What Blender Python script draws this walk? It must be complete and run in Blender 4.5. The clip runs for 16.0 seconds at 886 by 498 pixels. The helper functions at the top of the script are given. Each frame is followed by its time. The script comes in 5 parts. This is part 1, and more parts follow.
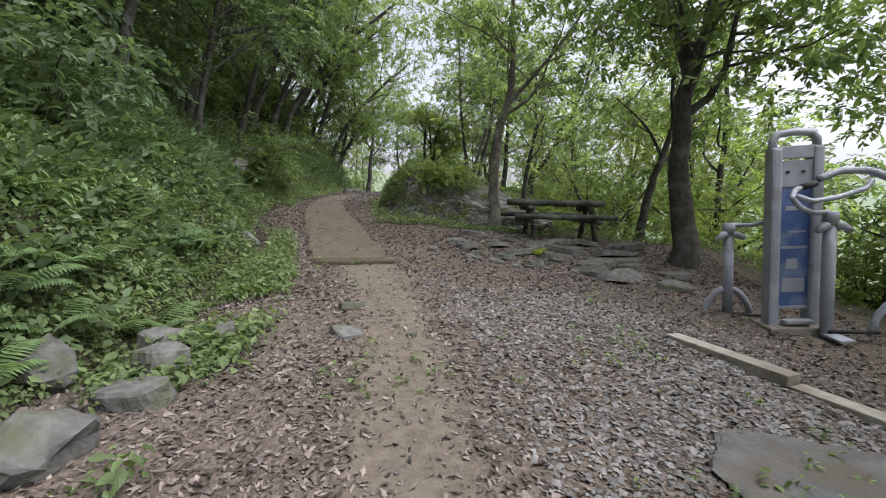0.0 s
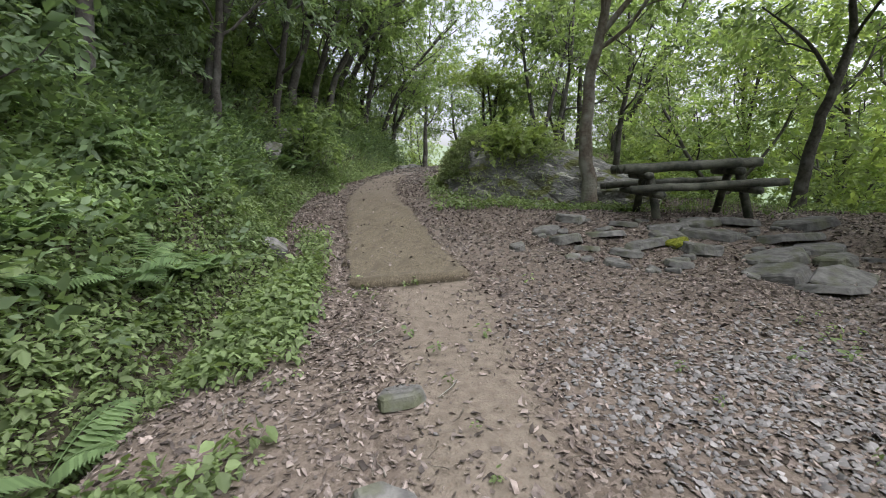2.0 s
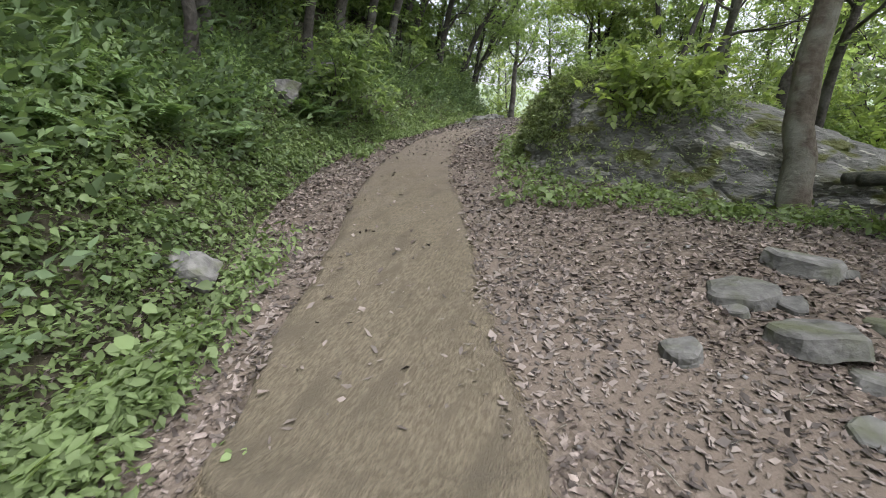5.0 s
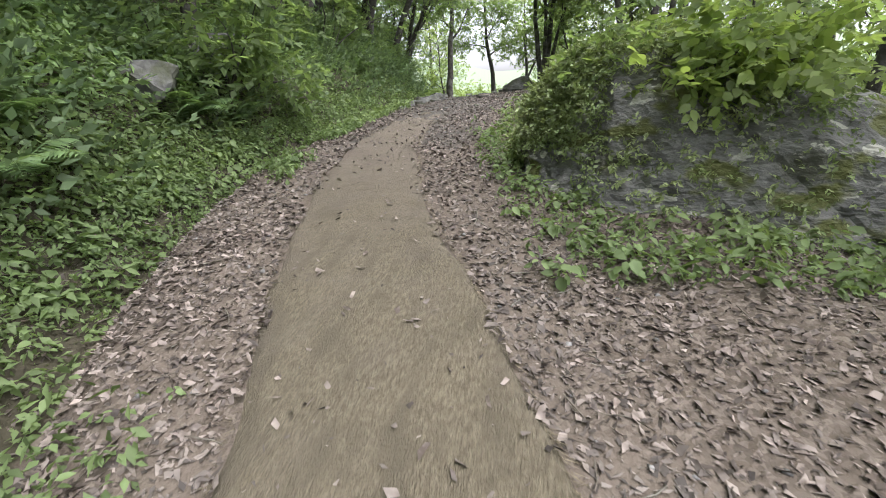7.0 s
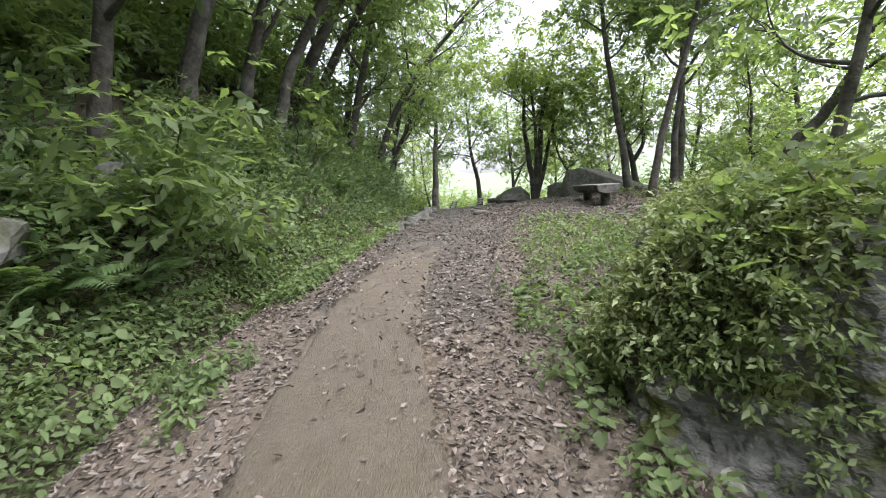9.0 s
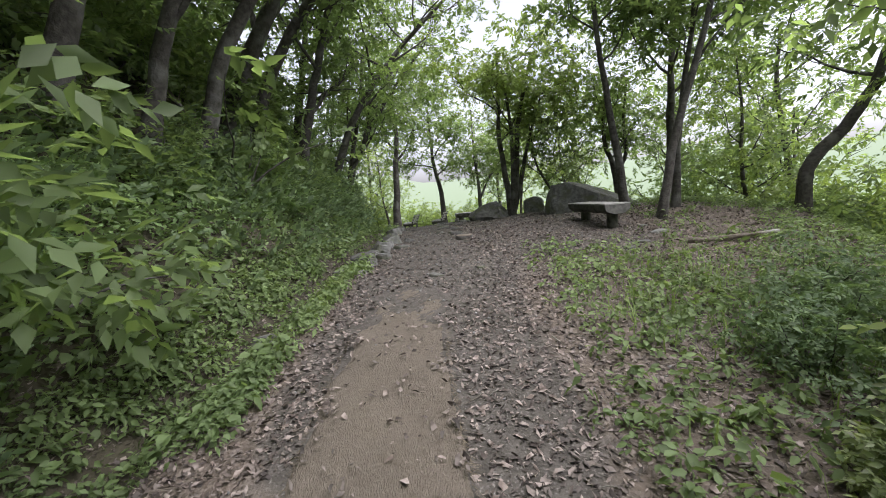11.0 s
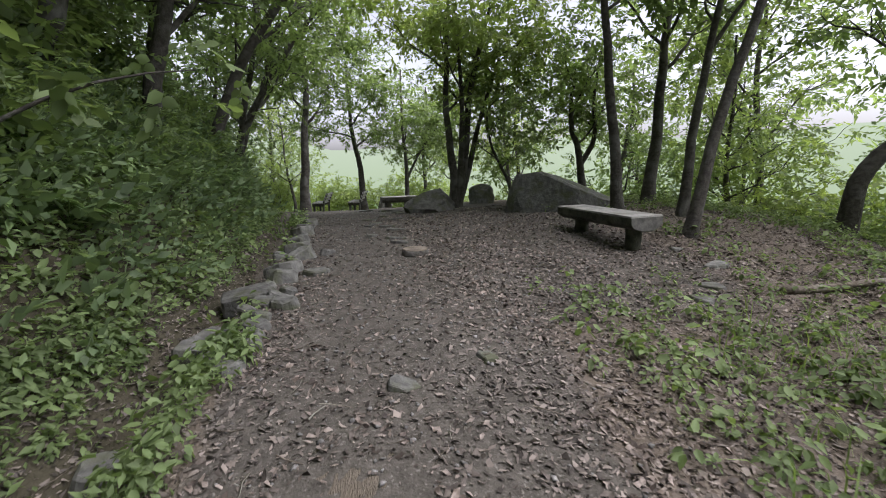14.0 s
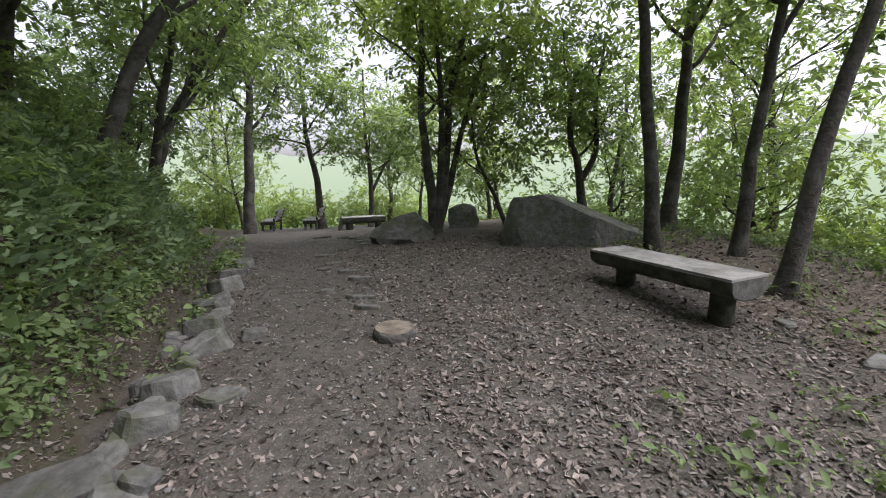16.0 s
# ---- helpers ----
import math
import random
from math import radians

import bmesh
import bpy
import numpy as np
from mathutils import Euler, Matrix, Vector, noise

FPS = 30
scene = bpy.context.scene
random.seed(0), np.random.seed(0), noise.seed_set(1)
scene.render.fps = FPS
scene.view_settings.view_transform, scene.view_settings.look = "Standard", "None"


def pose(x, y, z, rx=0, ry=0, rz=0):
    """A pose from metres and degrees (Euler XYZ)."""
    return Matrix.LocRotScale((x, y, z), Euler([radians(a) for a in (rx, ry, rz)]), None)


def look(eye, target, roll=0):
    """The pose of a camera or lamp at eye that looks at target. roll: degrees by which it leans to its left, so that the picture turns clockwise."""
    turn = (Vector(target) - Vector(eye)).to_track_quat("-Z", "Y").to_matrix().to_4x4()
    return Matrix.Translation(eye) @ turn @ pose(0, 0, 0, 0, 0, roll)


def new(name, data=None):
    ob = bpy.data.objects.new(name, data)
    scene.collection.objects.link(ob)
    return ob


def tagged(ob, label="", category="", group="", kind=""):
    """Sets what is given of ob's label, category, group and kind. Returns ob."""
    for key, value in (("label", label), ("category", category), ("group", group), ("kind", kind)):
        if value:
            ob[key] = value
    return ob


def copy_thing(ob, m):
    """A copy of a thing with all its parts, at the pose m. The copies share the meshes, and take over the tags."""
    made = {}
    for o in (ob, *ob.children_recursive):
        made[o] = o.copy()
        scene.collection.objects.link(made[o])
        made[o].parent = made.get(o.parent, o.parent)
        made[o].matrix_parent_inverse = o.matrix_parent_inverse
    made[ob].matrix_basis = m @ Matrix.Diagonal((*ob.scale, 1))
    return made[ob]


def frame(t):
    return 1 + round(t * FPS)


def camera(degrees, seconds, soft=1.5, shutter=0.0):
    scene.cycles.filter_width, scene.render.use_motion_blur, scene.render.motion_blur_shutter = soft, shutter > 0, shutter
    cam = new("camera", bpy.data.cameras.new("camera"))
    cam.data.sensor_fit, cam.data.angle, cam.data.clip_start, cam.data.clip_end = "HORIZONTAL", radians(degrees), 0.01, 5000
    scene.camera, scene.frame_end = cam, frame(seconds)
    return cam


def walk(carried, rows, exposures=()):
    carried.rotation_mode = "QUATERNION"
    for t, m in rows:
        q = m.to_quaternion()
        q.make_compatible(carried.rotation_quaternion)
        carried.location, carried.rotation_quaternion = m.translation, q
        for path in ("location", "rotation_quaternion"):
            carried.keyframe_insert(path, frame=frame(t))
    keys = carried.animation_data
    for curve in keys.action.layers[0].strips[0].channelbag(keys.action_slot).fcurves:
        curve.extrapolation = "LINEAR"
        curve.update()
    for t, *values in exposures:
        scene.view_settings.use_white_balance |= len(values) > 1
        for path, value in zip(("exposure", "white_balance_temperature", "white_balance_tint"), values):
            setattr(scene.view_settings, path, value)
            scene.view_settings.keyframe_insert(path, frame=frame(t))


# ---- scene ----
cam = camera(90.8, 16.0, 0.95, 0.15)
METRES, EYE, TILT, LEAN, TURN = 18.8, 1.5, 5.0, 7.0, 0.0
ROWS = [
    (0.0, 0.0, 0.0, 0.0, 1.72, -11.84, -8.23),
    (0.5, -0.0082, 0.0286, -0.0057, 5.02, -13.89, -4.74),
    (1.0, -0.0169, 0.0594, -0.0073, 11.0, -16.12, -2.74),
    (1.5, -0.0214, 0.0926, -0.0068, 10.37, -16.36, -2.84),
    (2.0, -0.0213, 0.127, -0.0066, 8.72, -16.52, -2.93),
    (2.5, -0.0246, 0.1607, -0.0109, 10.0, -19.89, -6.15),
    (3.0, -0.0222, 0.1928, -0.0114, 6.4, -19.02, -4.27),
    (3.5, -0.0255, 0.2241, -0.0137, 12.03, -19.07, -3.81),
    (4.0, -0.0309, 0.2527, -0.0133, 13.19, -20.17, -6.95),
    (4.5, -0.034, 0.2818, -0.0157, 21.17, -22.52, -3.53),
    (7.0, -0.1013, 0.4209, -0.0236, 10.88, -26.19, -2.65),
    (7.5, -0.1122, 0.4468, -0.0196, 13.53, -27.8, -3.3),
    (8.0, -0.1213, 0.475, -0.0171, 14.6, -24.09, -4.17),
    (8.5, -0.1284, 0.5081, -0.0146, 12.66, -17.63, -0.65),
    (9.0, -0.1404, 0.5397, -0.0146, 8.16, -13.69, -1.84),
    (11.5, -0.1944, 0.6684, -0.0133, -2.2, -11.9, -2.37),
    (12.0, -0.2008, 0.6973, -0.0128, -10.19, -10.97, -6.03),
    (12.5, -0.201, 0.7306, -0.0111, -11.35, -13.44, -4.94),
    (13.0, -0.2064, 0.7627, -0.0145, -10.99, -14.42, -5.07),
    (13.5, -0.2108, 0.7931, -0.0174, -9.28, -15.25, -7.94),
    (14.0, -0.2149, 0.8282, -0.0171, -9.42, -15.01, -6.81),
    (14.5, -0.2203, 0.8617, -0.0135, -19.25, -13.67, -5.35),
    (15.0, -0.22, 0.8924, -0.0133, -17.55, -12.09, -2.11),
    (15.5, -0.2173, 0.9234, -0.0154, -14.5, -12.4, -4.11),
    (16.0, -0.2096, 0.9554, -0.0158, -14.32, -13.54, -7.41),
]
walk(cam, [(t, pose(0, 0, EYE, TILT, LEAN, TURN) @ pose(METRES * x, METRES * y, METRES * z, 90 + pitch, roll, yaw)) for t, x, y, z, yaw, pitch, roll in ROWS], [(t, v, 6150, w) for t, v, w in ((0.0, 1.55, 18), (2.0, 1.72, 18), (4.5, 1.93, 18), (7.0, 2.3, 17), (9.0, 2.38, 18), (11.5, 1.7, 20), (13.0, 1.57, 21), (15.0, 1.5, 20), (16.0, 1.73, 21))])

# ---- light ----
SUN_ELEV, SUN_AZ = 60.0, 112.0
world = bpy.data.worlds.new("world")
scene.world = world
world.use_nodes = True
wn, wl = world.node_tree.nodes, world.node_tree.links
sky = wn.new("ShaderNodeTexSky")
sky.sky_type = "NISHITA"
sky.sun_disc = False
sky.sun_elevation, sky.sun_rotation = radians(SUN_ELEV), radians(SUN_AZ)
sky.dust_density, sky.air_density, sky.ozone_density = 3.0, 1.0, 1.0
pale = wn.new("ShaderNodeHueSaturation")
pale.inputs["Saturation"].default_value = 0.28
wl.new(sky.outputs[0], pale.inputs["Color"])
wl.new(pale.outputs[0], wn["Background"].inputs["Color"])
wn["Background"].inputs["Strength"].default_value = 0.09
sun = new("sun", bpy.data.lights.new("sun", "SUN"))
sun.data.energy, sun.data.angle, sun.data.color = 2.0, radians(70), (1.0, 0.97, 0.9)
sun.matrix_world = look((0, 0, 0), (-math.sin(radians(SUN_AZ)) * math.cos(radians(SUN_ELEV)), -math.cos(radians(SUN_AZ)) * math.cos(radians(SUN_ELEV)), -math.sin(radians(SUN_ELEV))))


# ---- materials ----
def material(name, c1, c2, scale=6.0, c3=None, scale3=1.2, rough=0.85, bump=0.3, bump_scale=40.0, island=0.0, obj_random=0.0, spec=0.3, metal=0.0, through_light=0.0, bump_dist=0.02, lichen=None, crisp=0.15, detail=5.0, stretch=None):
    """Two colours mixed by fine noise, a third by coarse noise; light and dark pieces by island or object."""
    m = bpy.data.materials.new(name)
    m.use_nodes = True
    n, l = m.node_tree.nodes, m.node_tree.links
    p = n["Principled BSDF"]
    geo = n.new("ShaderNodeNewGeometry")
    place = geo.outputs["Position"]
    if stretch:
        pull = n.new("ShaderNodeVectorMath")
        pull.operation = "MULTIPLY"
        l.new(place, pull.inputs[0])
        pull.inputs[1].default_value = stretch
        place = pull.outputs[0]

    def noise_tex(sc, depth=5.0):
        t = n.new("ShaderNodeTexNoise")
        t.inputs["Scale"].default_value, t.inputs["Detail"].default_value = sc, depth
        l.new(place, t.inputs["Vector"])
        return t

    def ramp(fac, lo, hi):
        r = n.new("ShaderNodeMapRange")
        r.inputs["From Min"].default_value, r.inputs["From Max"].default_value = lo, hi
        l.new(fac, r.inputs["Value"])
        return r.outputs[0]

    def mix(fac, a, b, kind="MIX"):
        x = n.new("ShaderNodeMix")
        x.data_type, x.blend_type = "RGBA", kind
        if isinstance(fac, float):
            x.inputs["Factor"].default_value = fac
        else:
            l.new(fac, x.inputs["Factor"])
        for socket, v in ((x.inputs["A"], a), (x.inputs["B"], b)):
            if isinstance(v, tuple):
                socket.default_value = (*v, 1)
            else:
                l.new(v, socket)
        return x.outputs["Result"]

    color = mix(ramp(noise_tex(scale, detail).outputs["Fac"], 0.5 - crisp, 0.5 + crisp), c1, c2)
    if c3:
        color = mix(ramp(noise_tex(scale3, 3.0).outputs["Fac"], 0.5, 0.66), color, c3)
    if island or obj_random:
        src = geo.outputs["Random Per Island"]
        if obj_random:
            src = n.new("ShaderNodeObjectInfo").outputs["Random"]
        amount = island or obj_random
        r = n.new("ShaderNodeMapRange")
        r.inputs["To Min"].default_value, r.inputs["To Max"].default_value = 1.0 - amount, 1.0 + amount
        l.new(src, r.inputs["Value"])
        hsv = n.new("ShaderNodeHueSaturation")
        l.new(r.outputs[0], hsv.inputs["Value"])
        l.new(color, hsv.inputs["Color"])
        color = hsv.outputs["Color"]
    if lichen:
        color = mix(ramp(noise_tex(5.5, 6.0).outputs["Fac"], 0.60, 0.612), color, lichen)
        color = mix(ramp(noise_tex(2.6, 4.0).outputs["Fac"], 0.56, 0.62), color, (0.10, 0.11, 0.04))
    l.new(color, p.inputs["Base Color"])
    p.inputs["Roughness"].default_value, p.inputs["Specular IOR Level"].default_value, p.inputs["Metallic"].default_value = rough, spec, metal
    if bump:
        b = n.new("ShaderNodeBump")
        b.inputs["Strength"].default_value, b.inputs["Distance"].default_value = bump, bump_dist
        l.new(noise_tex(bump_scale).outputs["Fac"], b.inputs["Height"])
        l.new(b.outputs[0], p.inputs["Normal"])
    if through_light:
        tr = n.new("ShaderNodeBsdfTranslucent")
        l.new(mix(1.0, color, (1.8, 1.85, 1.0), "MULTIPLY"), tr.inputs["Color"])
        ms = n.new("ShaderNodeMixShader")
        ms.inputs[0].default_value = through_light
        l.new(p.outputs[0], ms.inputs[1])
        l.new(tr.outputs[0], ms.inputs[2])
        l.new(ms.outputs[0], n["Material Output"].inputs["Surface"])
    return m


M_LEAF = material("tree_leaf", (0.112, 0.158, 0.072), (0.15, 0.205, 0.095), 0.5, None, rough=0.55, bump=0, island=0.35, through_light=0.55)
# lighter yellow-green leaf; backlight is partly put into its colour
M_LEAF_YELLOW = material("sunlit_leaf", (0.20, 0.255, 0.09), (0.155, 0.21, 0.085), 0.5, None, rough=0.55, bump=0, island=0.3, through_light=0.5)
M_LEAF_DARK = material("slope_leaf", (0.098, 0.147, 0.078), (0.13, 0.182, 0.096), 0.6, None, rough=0.6, bump=0, island=0.4, through_light=0.35)
M_PLANT = material("undergrowth_leaf", (0.108, 0.155, 0.066), (0.15, 0.205, 0.09), 0.9, None, rough=0.6, bump=0, island=0.35, through_light=0.35)
M_BANK = material("bank_leaf", (0.13, 0.195, 0.085), (0.175, 0.25, 0.11), 0.8, None, rough=0.6, bump=0, island=0.4, through_light=0.35)
M_FERN = material("fern_leaf", (0.10, 0.16, 0.07), (0.135, 0.205, 0.09), 1.5, None, rough=0.6, bump=0, island=0.25, through_light=0.35)
M_IVY = material("ivy_leaf", (0.15, 0.2, 0.088), (0.24, 0.285, 0.138), 1.5, None, rough=0.45, bump=0, island=0.45, spec=0.5, through_light=0.3)
M_BARK = material("bark", (0.09, 0.075, 0.06), (0.16, 0.14, 0.115), 14, (0.22, 0.22, 0.19), 3.0, rough=0.95, bump=0.9, bump_scale=28)
M_BARK_DARK = material("dark_bark", (0.042, 0.039, 0.035), (0.08, 0.074, 0.066), 14, (0.115, 0.115, 0.105), 3.0, rough=0.95, bump=0.9, bump_scale=28)
M_LITTER = material("dry_leaf", (0.078, 0.062, 0.052), (0.195, 0.167, 0.149), 15.0, (0.14, 0.123, 0.11), 0.8, rough=0.75, bump=0, crisp=0.1, island=0.7, spec=0.3)
M_GRAVEL = material("gravel_stone", (0.12, 0.118, 0.116), (0.21, 0.206, 0.2), 9.0, None, rough=0.8, bump=0.3, island=0.4)
M_ROCK = material("field_stone", (0.082, 0.083, 0.079), (0.15, 0.15, 0.142), 12.0, (0.085, 0.092, 0.06), 4.0, rough=0.95, bump=0.8, bump_scale=24, bump_dist=0.018, obj_random=0.2)
M_BOULDER = material("boulder_stone", (0.095, 0.096, 0.093), (0.2, 0.199, 0.192), 5.0, (0.085, 0.088, 0.062), 1.7, rough=0.85, bump=1.0, bump_scale=18, bump_dist=0.05, crisp=0.2, detail=12.0, stretch=(0.7, 1.0, 1.3), lichen=(0.36, 0.36, 0.32))
M_MOSS = material("moss", (0.14, 0.17, 0.02), (0.24, 0.25, 0.03), 25.0, None, rough=1.0, bump=1.0, bump_scale=120)
M_COIR = material("coir", (0.095, 0.082, 0.057), (0.168, 0.145, 0.102), 26.0, (0.102, 0.089, 0.063), 2.6, rough=1.0, bump=1.0, bump_scale=55, stretch=(3.0, 0.7, 3.0))
M_FIBRE = material("coir_fibre", (0.095, 0.08, 0.055), (0.16, 0.135, 0.093), 30.0, None, rough=1.0, bump=0, island=0.4)
M_LOG = material("dark_stained_log", (0.035, 0.04, 0.032), (0.075, 0.075, 0.06), 12.0, (0.11, 0.115, 0.09), 3.0, rough=0.8, bump=0.7, bump_scale=45)
M_PLANKTOP = material("weathered_plank", (0.21, 0.21, 0.2), (0.31, 0.305, 0.29), 10.0, (0.16, 0.158, 0.145), 3.0, rough=0.85, bump=0.5, bump_scale=45)
M_STEEL = material("grey_painted_steel", (0.29, 0.31, 0.37), (0.35, 0.37, 0.43), 5.0, (0.25, 0.26, 0.28), 4.0, rough=0.45, bump=0.05, spec=0.5)
M_BLUE = material("blue_panel", (0.05, 0.10, 0.26), (0.07, 0.14, 0.33), 6.0, (0.16, 0.22, 0.36), 5.0, rough=0.5, bump=0.05, spec=0.5)
M_BLACK = material("black_rubber", (0.02, 0.02, 0.02), (0.04, 0.04, 0.04), 20.0, rough=0.7, bump=0.1)
M_KERB = material("concrete_kerb", (0.27, 0.25, 0.215), (0.35, 0.33, 0.29), 12.0, (0.2, 0.18, 0.15), 2.0, rough=0.95, bump=0.5)
M_SLAB = material("slab_stone", (0.085, 0.087, 0.088), (0.14, 0.14, 0.137), 6.0, (0.10, 0.09, 0.075), 2.5, rough=0.9, bump=0.8, bump_scale=30)
M_END = material("weathered_end_grain", (0.085, 0.085, 0.08), (0.135, 0.132, 0.122), 18.0, (0.06, 0.06, 0.056), 5.0, rough=0.9, bump=0.5, bump_scale=60)
M_CUT = material("sawn_wood", (0.17, 0.145, 0.115), (0.23, 0.2, 0.165), 20.0, (0.12, 0.1, 0.08), 6.0, rough=0.9, bump=0.4)
M_GRASS = material("grass_blade", (0.11, 0.17, 0.055), (0.17, 0.23, 0.08), 1.2, None, rough=0.6, bump=0, island=0.35, through_light=0.3)


# ---- the lie of the land ----
PATH_Y = (-8, 0, 2, 4.7, 7, 9.2, 11, 12.5, 14.5, 17, 20, 24, 28, 32, 40, 60)
PATH_X = (0.1, -0.1, -0.42, -0.85, -1.55, -2.4, -3.1, -3.52, -3.88, -3.92, -3.85, -4.0, -4.6, -5.1, -5.6, -6.0)
PATH_Z = (-0.45, 0.03, 0.13, 0.27, 0.43, 0.72, 1.02, 1.19, 1.35, 1.52, 1.66, 1.72, 1.62, 1.3, 0.5, -3.0)


def smooth(a, lo, hi):
    t = np.clip((a - lo) / (hi - lo), 0, 1)
    return t * t * (3 - 2 * t)


def path_x(y):
    return (np.interp(y - 0.9, PATH_Y, PATH_X) + np.interp(y, PATH_Y, PATH_X) + np.interp(y + 0.9, PATH_Y, PATH_X)) / 3


def path_z(y):
    return (np.interp(y - 0.9, PATH_Y, PATH_Z) + np.interp(y, PATH_Y, PATH_Z) + np.interp(y + 0.9, PATH_Y, PATH_Z)) / 3


def edge_x(y):
    """Where the shelf of ground ends and the slope falls away."""
    return np.interp(y, (-10, 8, 11, 15, 18, 21, 25, 30, 36, 60), (6.3, 6.0, 5.4, 1.9, 2.2, 3.2, 3.4, 2.7, 1.0, 0.0))


def bank_s(y):
    return np.interp(y, (-8, 0, 4, 6, 8, 10, 12, 16, 20, 60), (-2.3, -2.1, -2.0, -1.95, -1.6, -1.9, -1.8, -1.5, -1.5, -1.8))


def land(x, y):
    """Height of the ground at x, y (arrays)."""
    x, y = np.asarray(x, float), np.asarray(y, float)
    s = x - path_x(y)
    z = path_z(y)
    # right: nearly level shelf, a rocky step up to the table's terrace
    right = np.clip(s, 0, None)
    z = z - 0.05 * np.minimum(right, 8) * smooth(y, -2, 4) * (1 - smooth(y, 12, 15))
    z = z + 0.13 * smooth(y, 7.6, 9.4) * smooth(right, 1.4, 3.0) * (1 - smooth(y, 12.5, 14.5))
    z = z + 0.05 * np.minimum(right, 5) * smooth(y, 19.0, 23.0) * (1 - smooth(y, 30, 34))
    z = z - 0.36 * smooth(y, 9.2, 12.0) * smooth(right, 1.2, 4.0) * (1 - smooth(y, 13.0, 15.5))
    z = z - 0.10 * np.clip(right - 1.1, 0, 4) * smooth(y, 12.5, 14.0) * (1 - smooth(y, 16.0, 20.0))
    over = np.clip(x - edge_x(y), 0, None)
    z = z - 0.75 * np.minimum(over, 40) * smooth(over, 0, 1.6) - 0.12 * np.clip(over - 40, 0, 120)
    # left: a ditch and the bank
    b = np.clip(bank_s(y) - s, 0, None)
    strength = 1 - smooth(y, 25, 33) * 0.93
    rise = (0.16 * smooth(b, 0.05, 0.5) + 0.92 * np.minimum(b, 8) + 0.5 * np.clip(b - 8, 0, 35)) * smooth(b, 0.0, 1.1)
    z = z + rise * strength
    z = z - 0.27 * np.exp(-((s - bank_s(y) + 0.02) / 0.19) ** 2) * (1 - smooth(y, 24, 28)) * smooth(y, 2.5, 3.5)
    # beyond the crest all falls away
    z = z - 0.3 * np.clip(y - 44, 0, 90)
    # small unevenness
    z = z + 0.02 * np.sin(3.1 * x + 1.3 * y) * np.sin(2.3 * y - 0.7 * x) + 0.012 * np.sin(7.3 * x) * np.sin(6.1 * y + 1.0)
    z = z + (0.10 * np.sin(1.7 * x + 0.4) * np.sin(1.3 * y) + 0.06 * np.sin(4.1 * x + y) * np.sin(3.7 * y)) * smooth(b, 0.3, 1.5)
    return z


def ground_z(x, y):
    return float(land(x, y))


# ---- mesh helpers ----
rng = np.random.default_rng(7)


def mesh_object(name, verts, faces, mat, parent=None, smooth_shade=False, label=""):
    """One mesh object from arrays; faces are an (n, k) array or a list of such arrays."""
    me = bpy.data.meshes.new(name)
    groups = faces if isinstance(faces, list) else [faces]
    groups = [np.asarray(f, np.int32) for f in groups if len(f)]
    verts = np.asarray(verts, np.float32)
    me.vertices.add(len(verts))
    me.vertices.foreach_set("co", verts.ravel())
    loops = np.concatenate([f.ravel() for f in groups])
    sizes = np.concatenate([np.full(len(f), f.shape[1], np.int32) for f in groups])
    me.loops.add(len(loops))
    me.loops.foreach_set("vertex_index", loops)
    me.polygons.add(len(sizes))
    me.polygons.foreach_set("loop_start", np.concatenate(([0], np.cumsum(sizes)[:-1])).astype(np.int32))
    me.update(calc_edges=True)
    me.validate()
    if smooth_shade:
        me.polygons.foreach_set("use_smooth", np.ones(len(me.polygons), bool))
    me.materials.append(mat)
    ob = new(name, me)
    ob.parent = parent
    if label:
        tagged(ob, label)
    return ob


def part(name, bm, mat, parent, label="", smooth_shade=False):
    """A bmesh as one mesh object under a thing or a part."""
    me = bpy.data.meshes.new(name)
    bm.to_mesh(me)
    bm.free()
    if smooth_shade:
        me.polygons.foreach_set("use_smooth", np.ones(len(me.polygons), bool))
    me.materials.append(mat)
    ob = new(name, me)
    ob.parent = parent
    if label:
        tagged(ob, label)
    return ob


def thing(name, at, label, category, group="", turn=0.0):
    ob = new(name)
    ob.matrix_basis = pose(*at, 0, 0, turn)
    ob.empty_display_size = 0.2
    return tagged(ob, label, category, group)


def tube(points, radii, sides=8, cap=True):
    """Verts and quads of a round bar along points."""
    p = np.asarray(points, float)
    r = np.broadcast_to(np.asarray(radii, float), (len(p),))
    d = np.gradient(p, axis=0)
    d /= np.linalg.norm(d, axis=1, keepdims=True) + 1e-9
    ref = np.tile(np.array([0.0, 0.0, 1.0]), (len(p), 1))
    steep = np.abs(d[:, 2]).mean() > 0.8
    if steep:
        ref[:] = (1.0, 0.0, 0.0)
    u = np.cross(d, ref)
    u /= np.linalg.norm(u, axis=1, keepdims=True) + 1e-9
    v = np.cross(d, u)
    a = np.linspace(0, 2 * np.pi, sides, endpoint=False)
    verts = p[:, None] + r[:, None, None] * (np.cos(a)[None, :, None] * u[:, None] + np.sin(a)[None, :, None] * v[:, None])
    verts = verts.reshape(-1, 3)
    i, j = np.meshgrid(np.arange(len(p) - 1), np.arange(sides), indexing="ij")
    k = (j + 1) % sides
    quads = np.stack([i * sides + j, (i + 1) * sides + j, (i + 1) * sides + k, i * sides + k], -1).reshape(-1, 4)
    return verts, quads


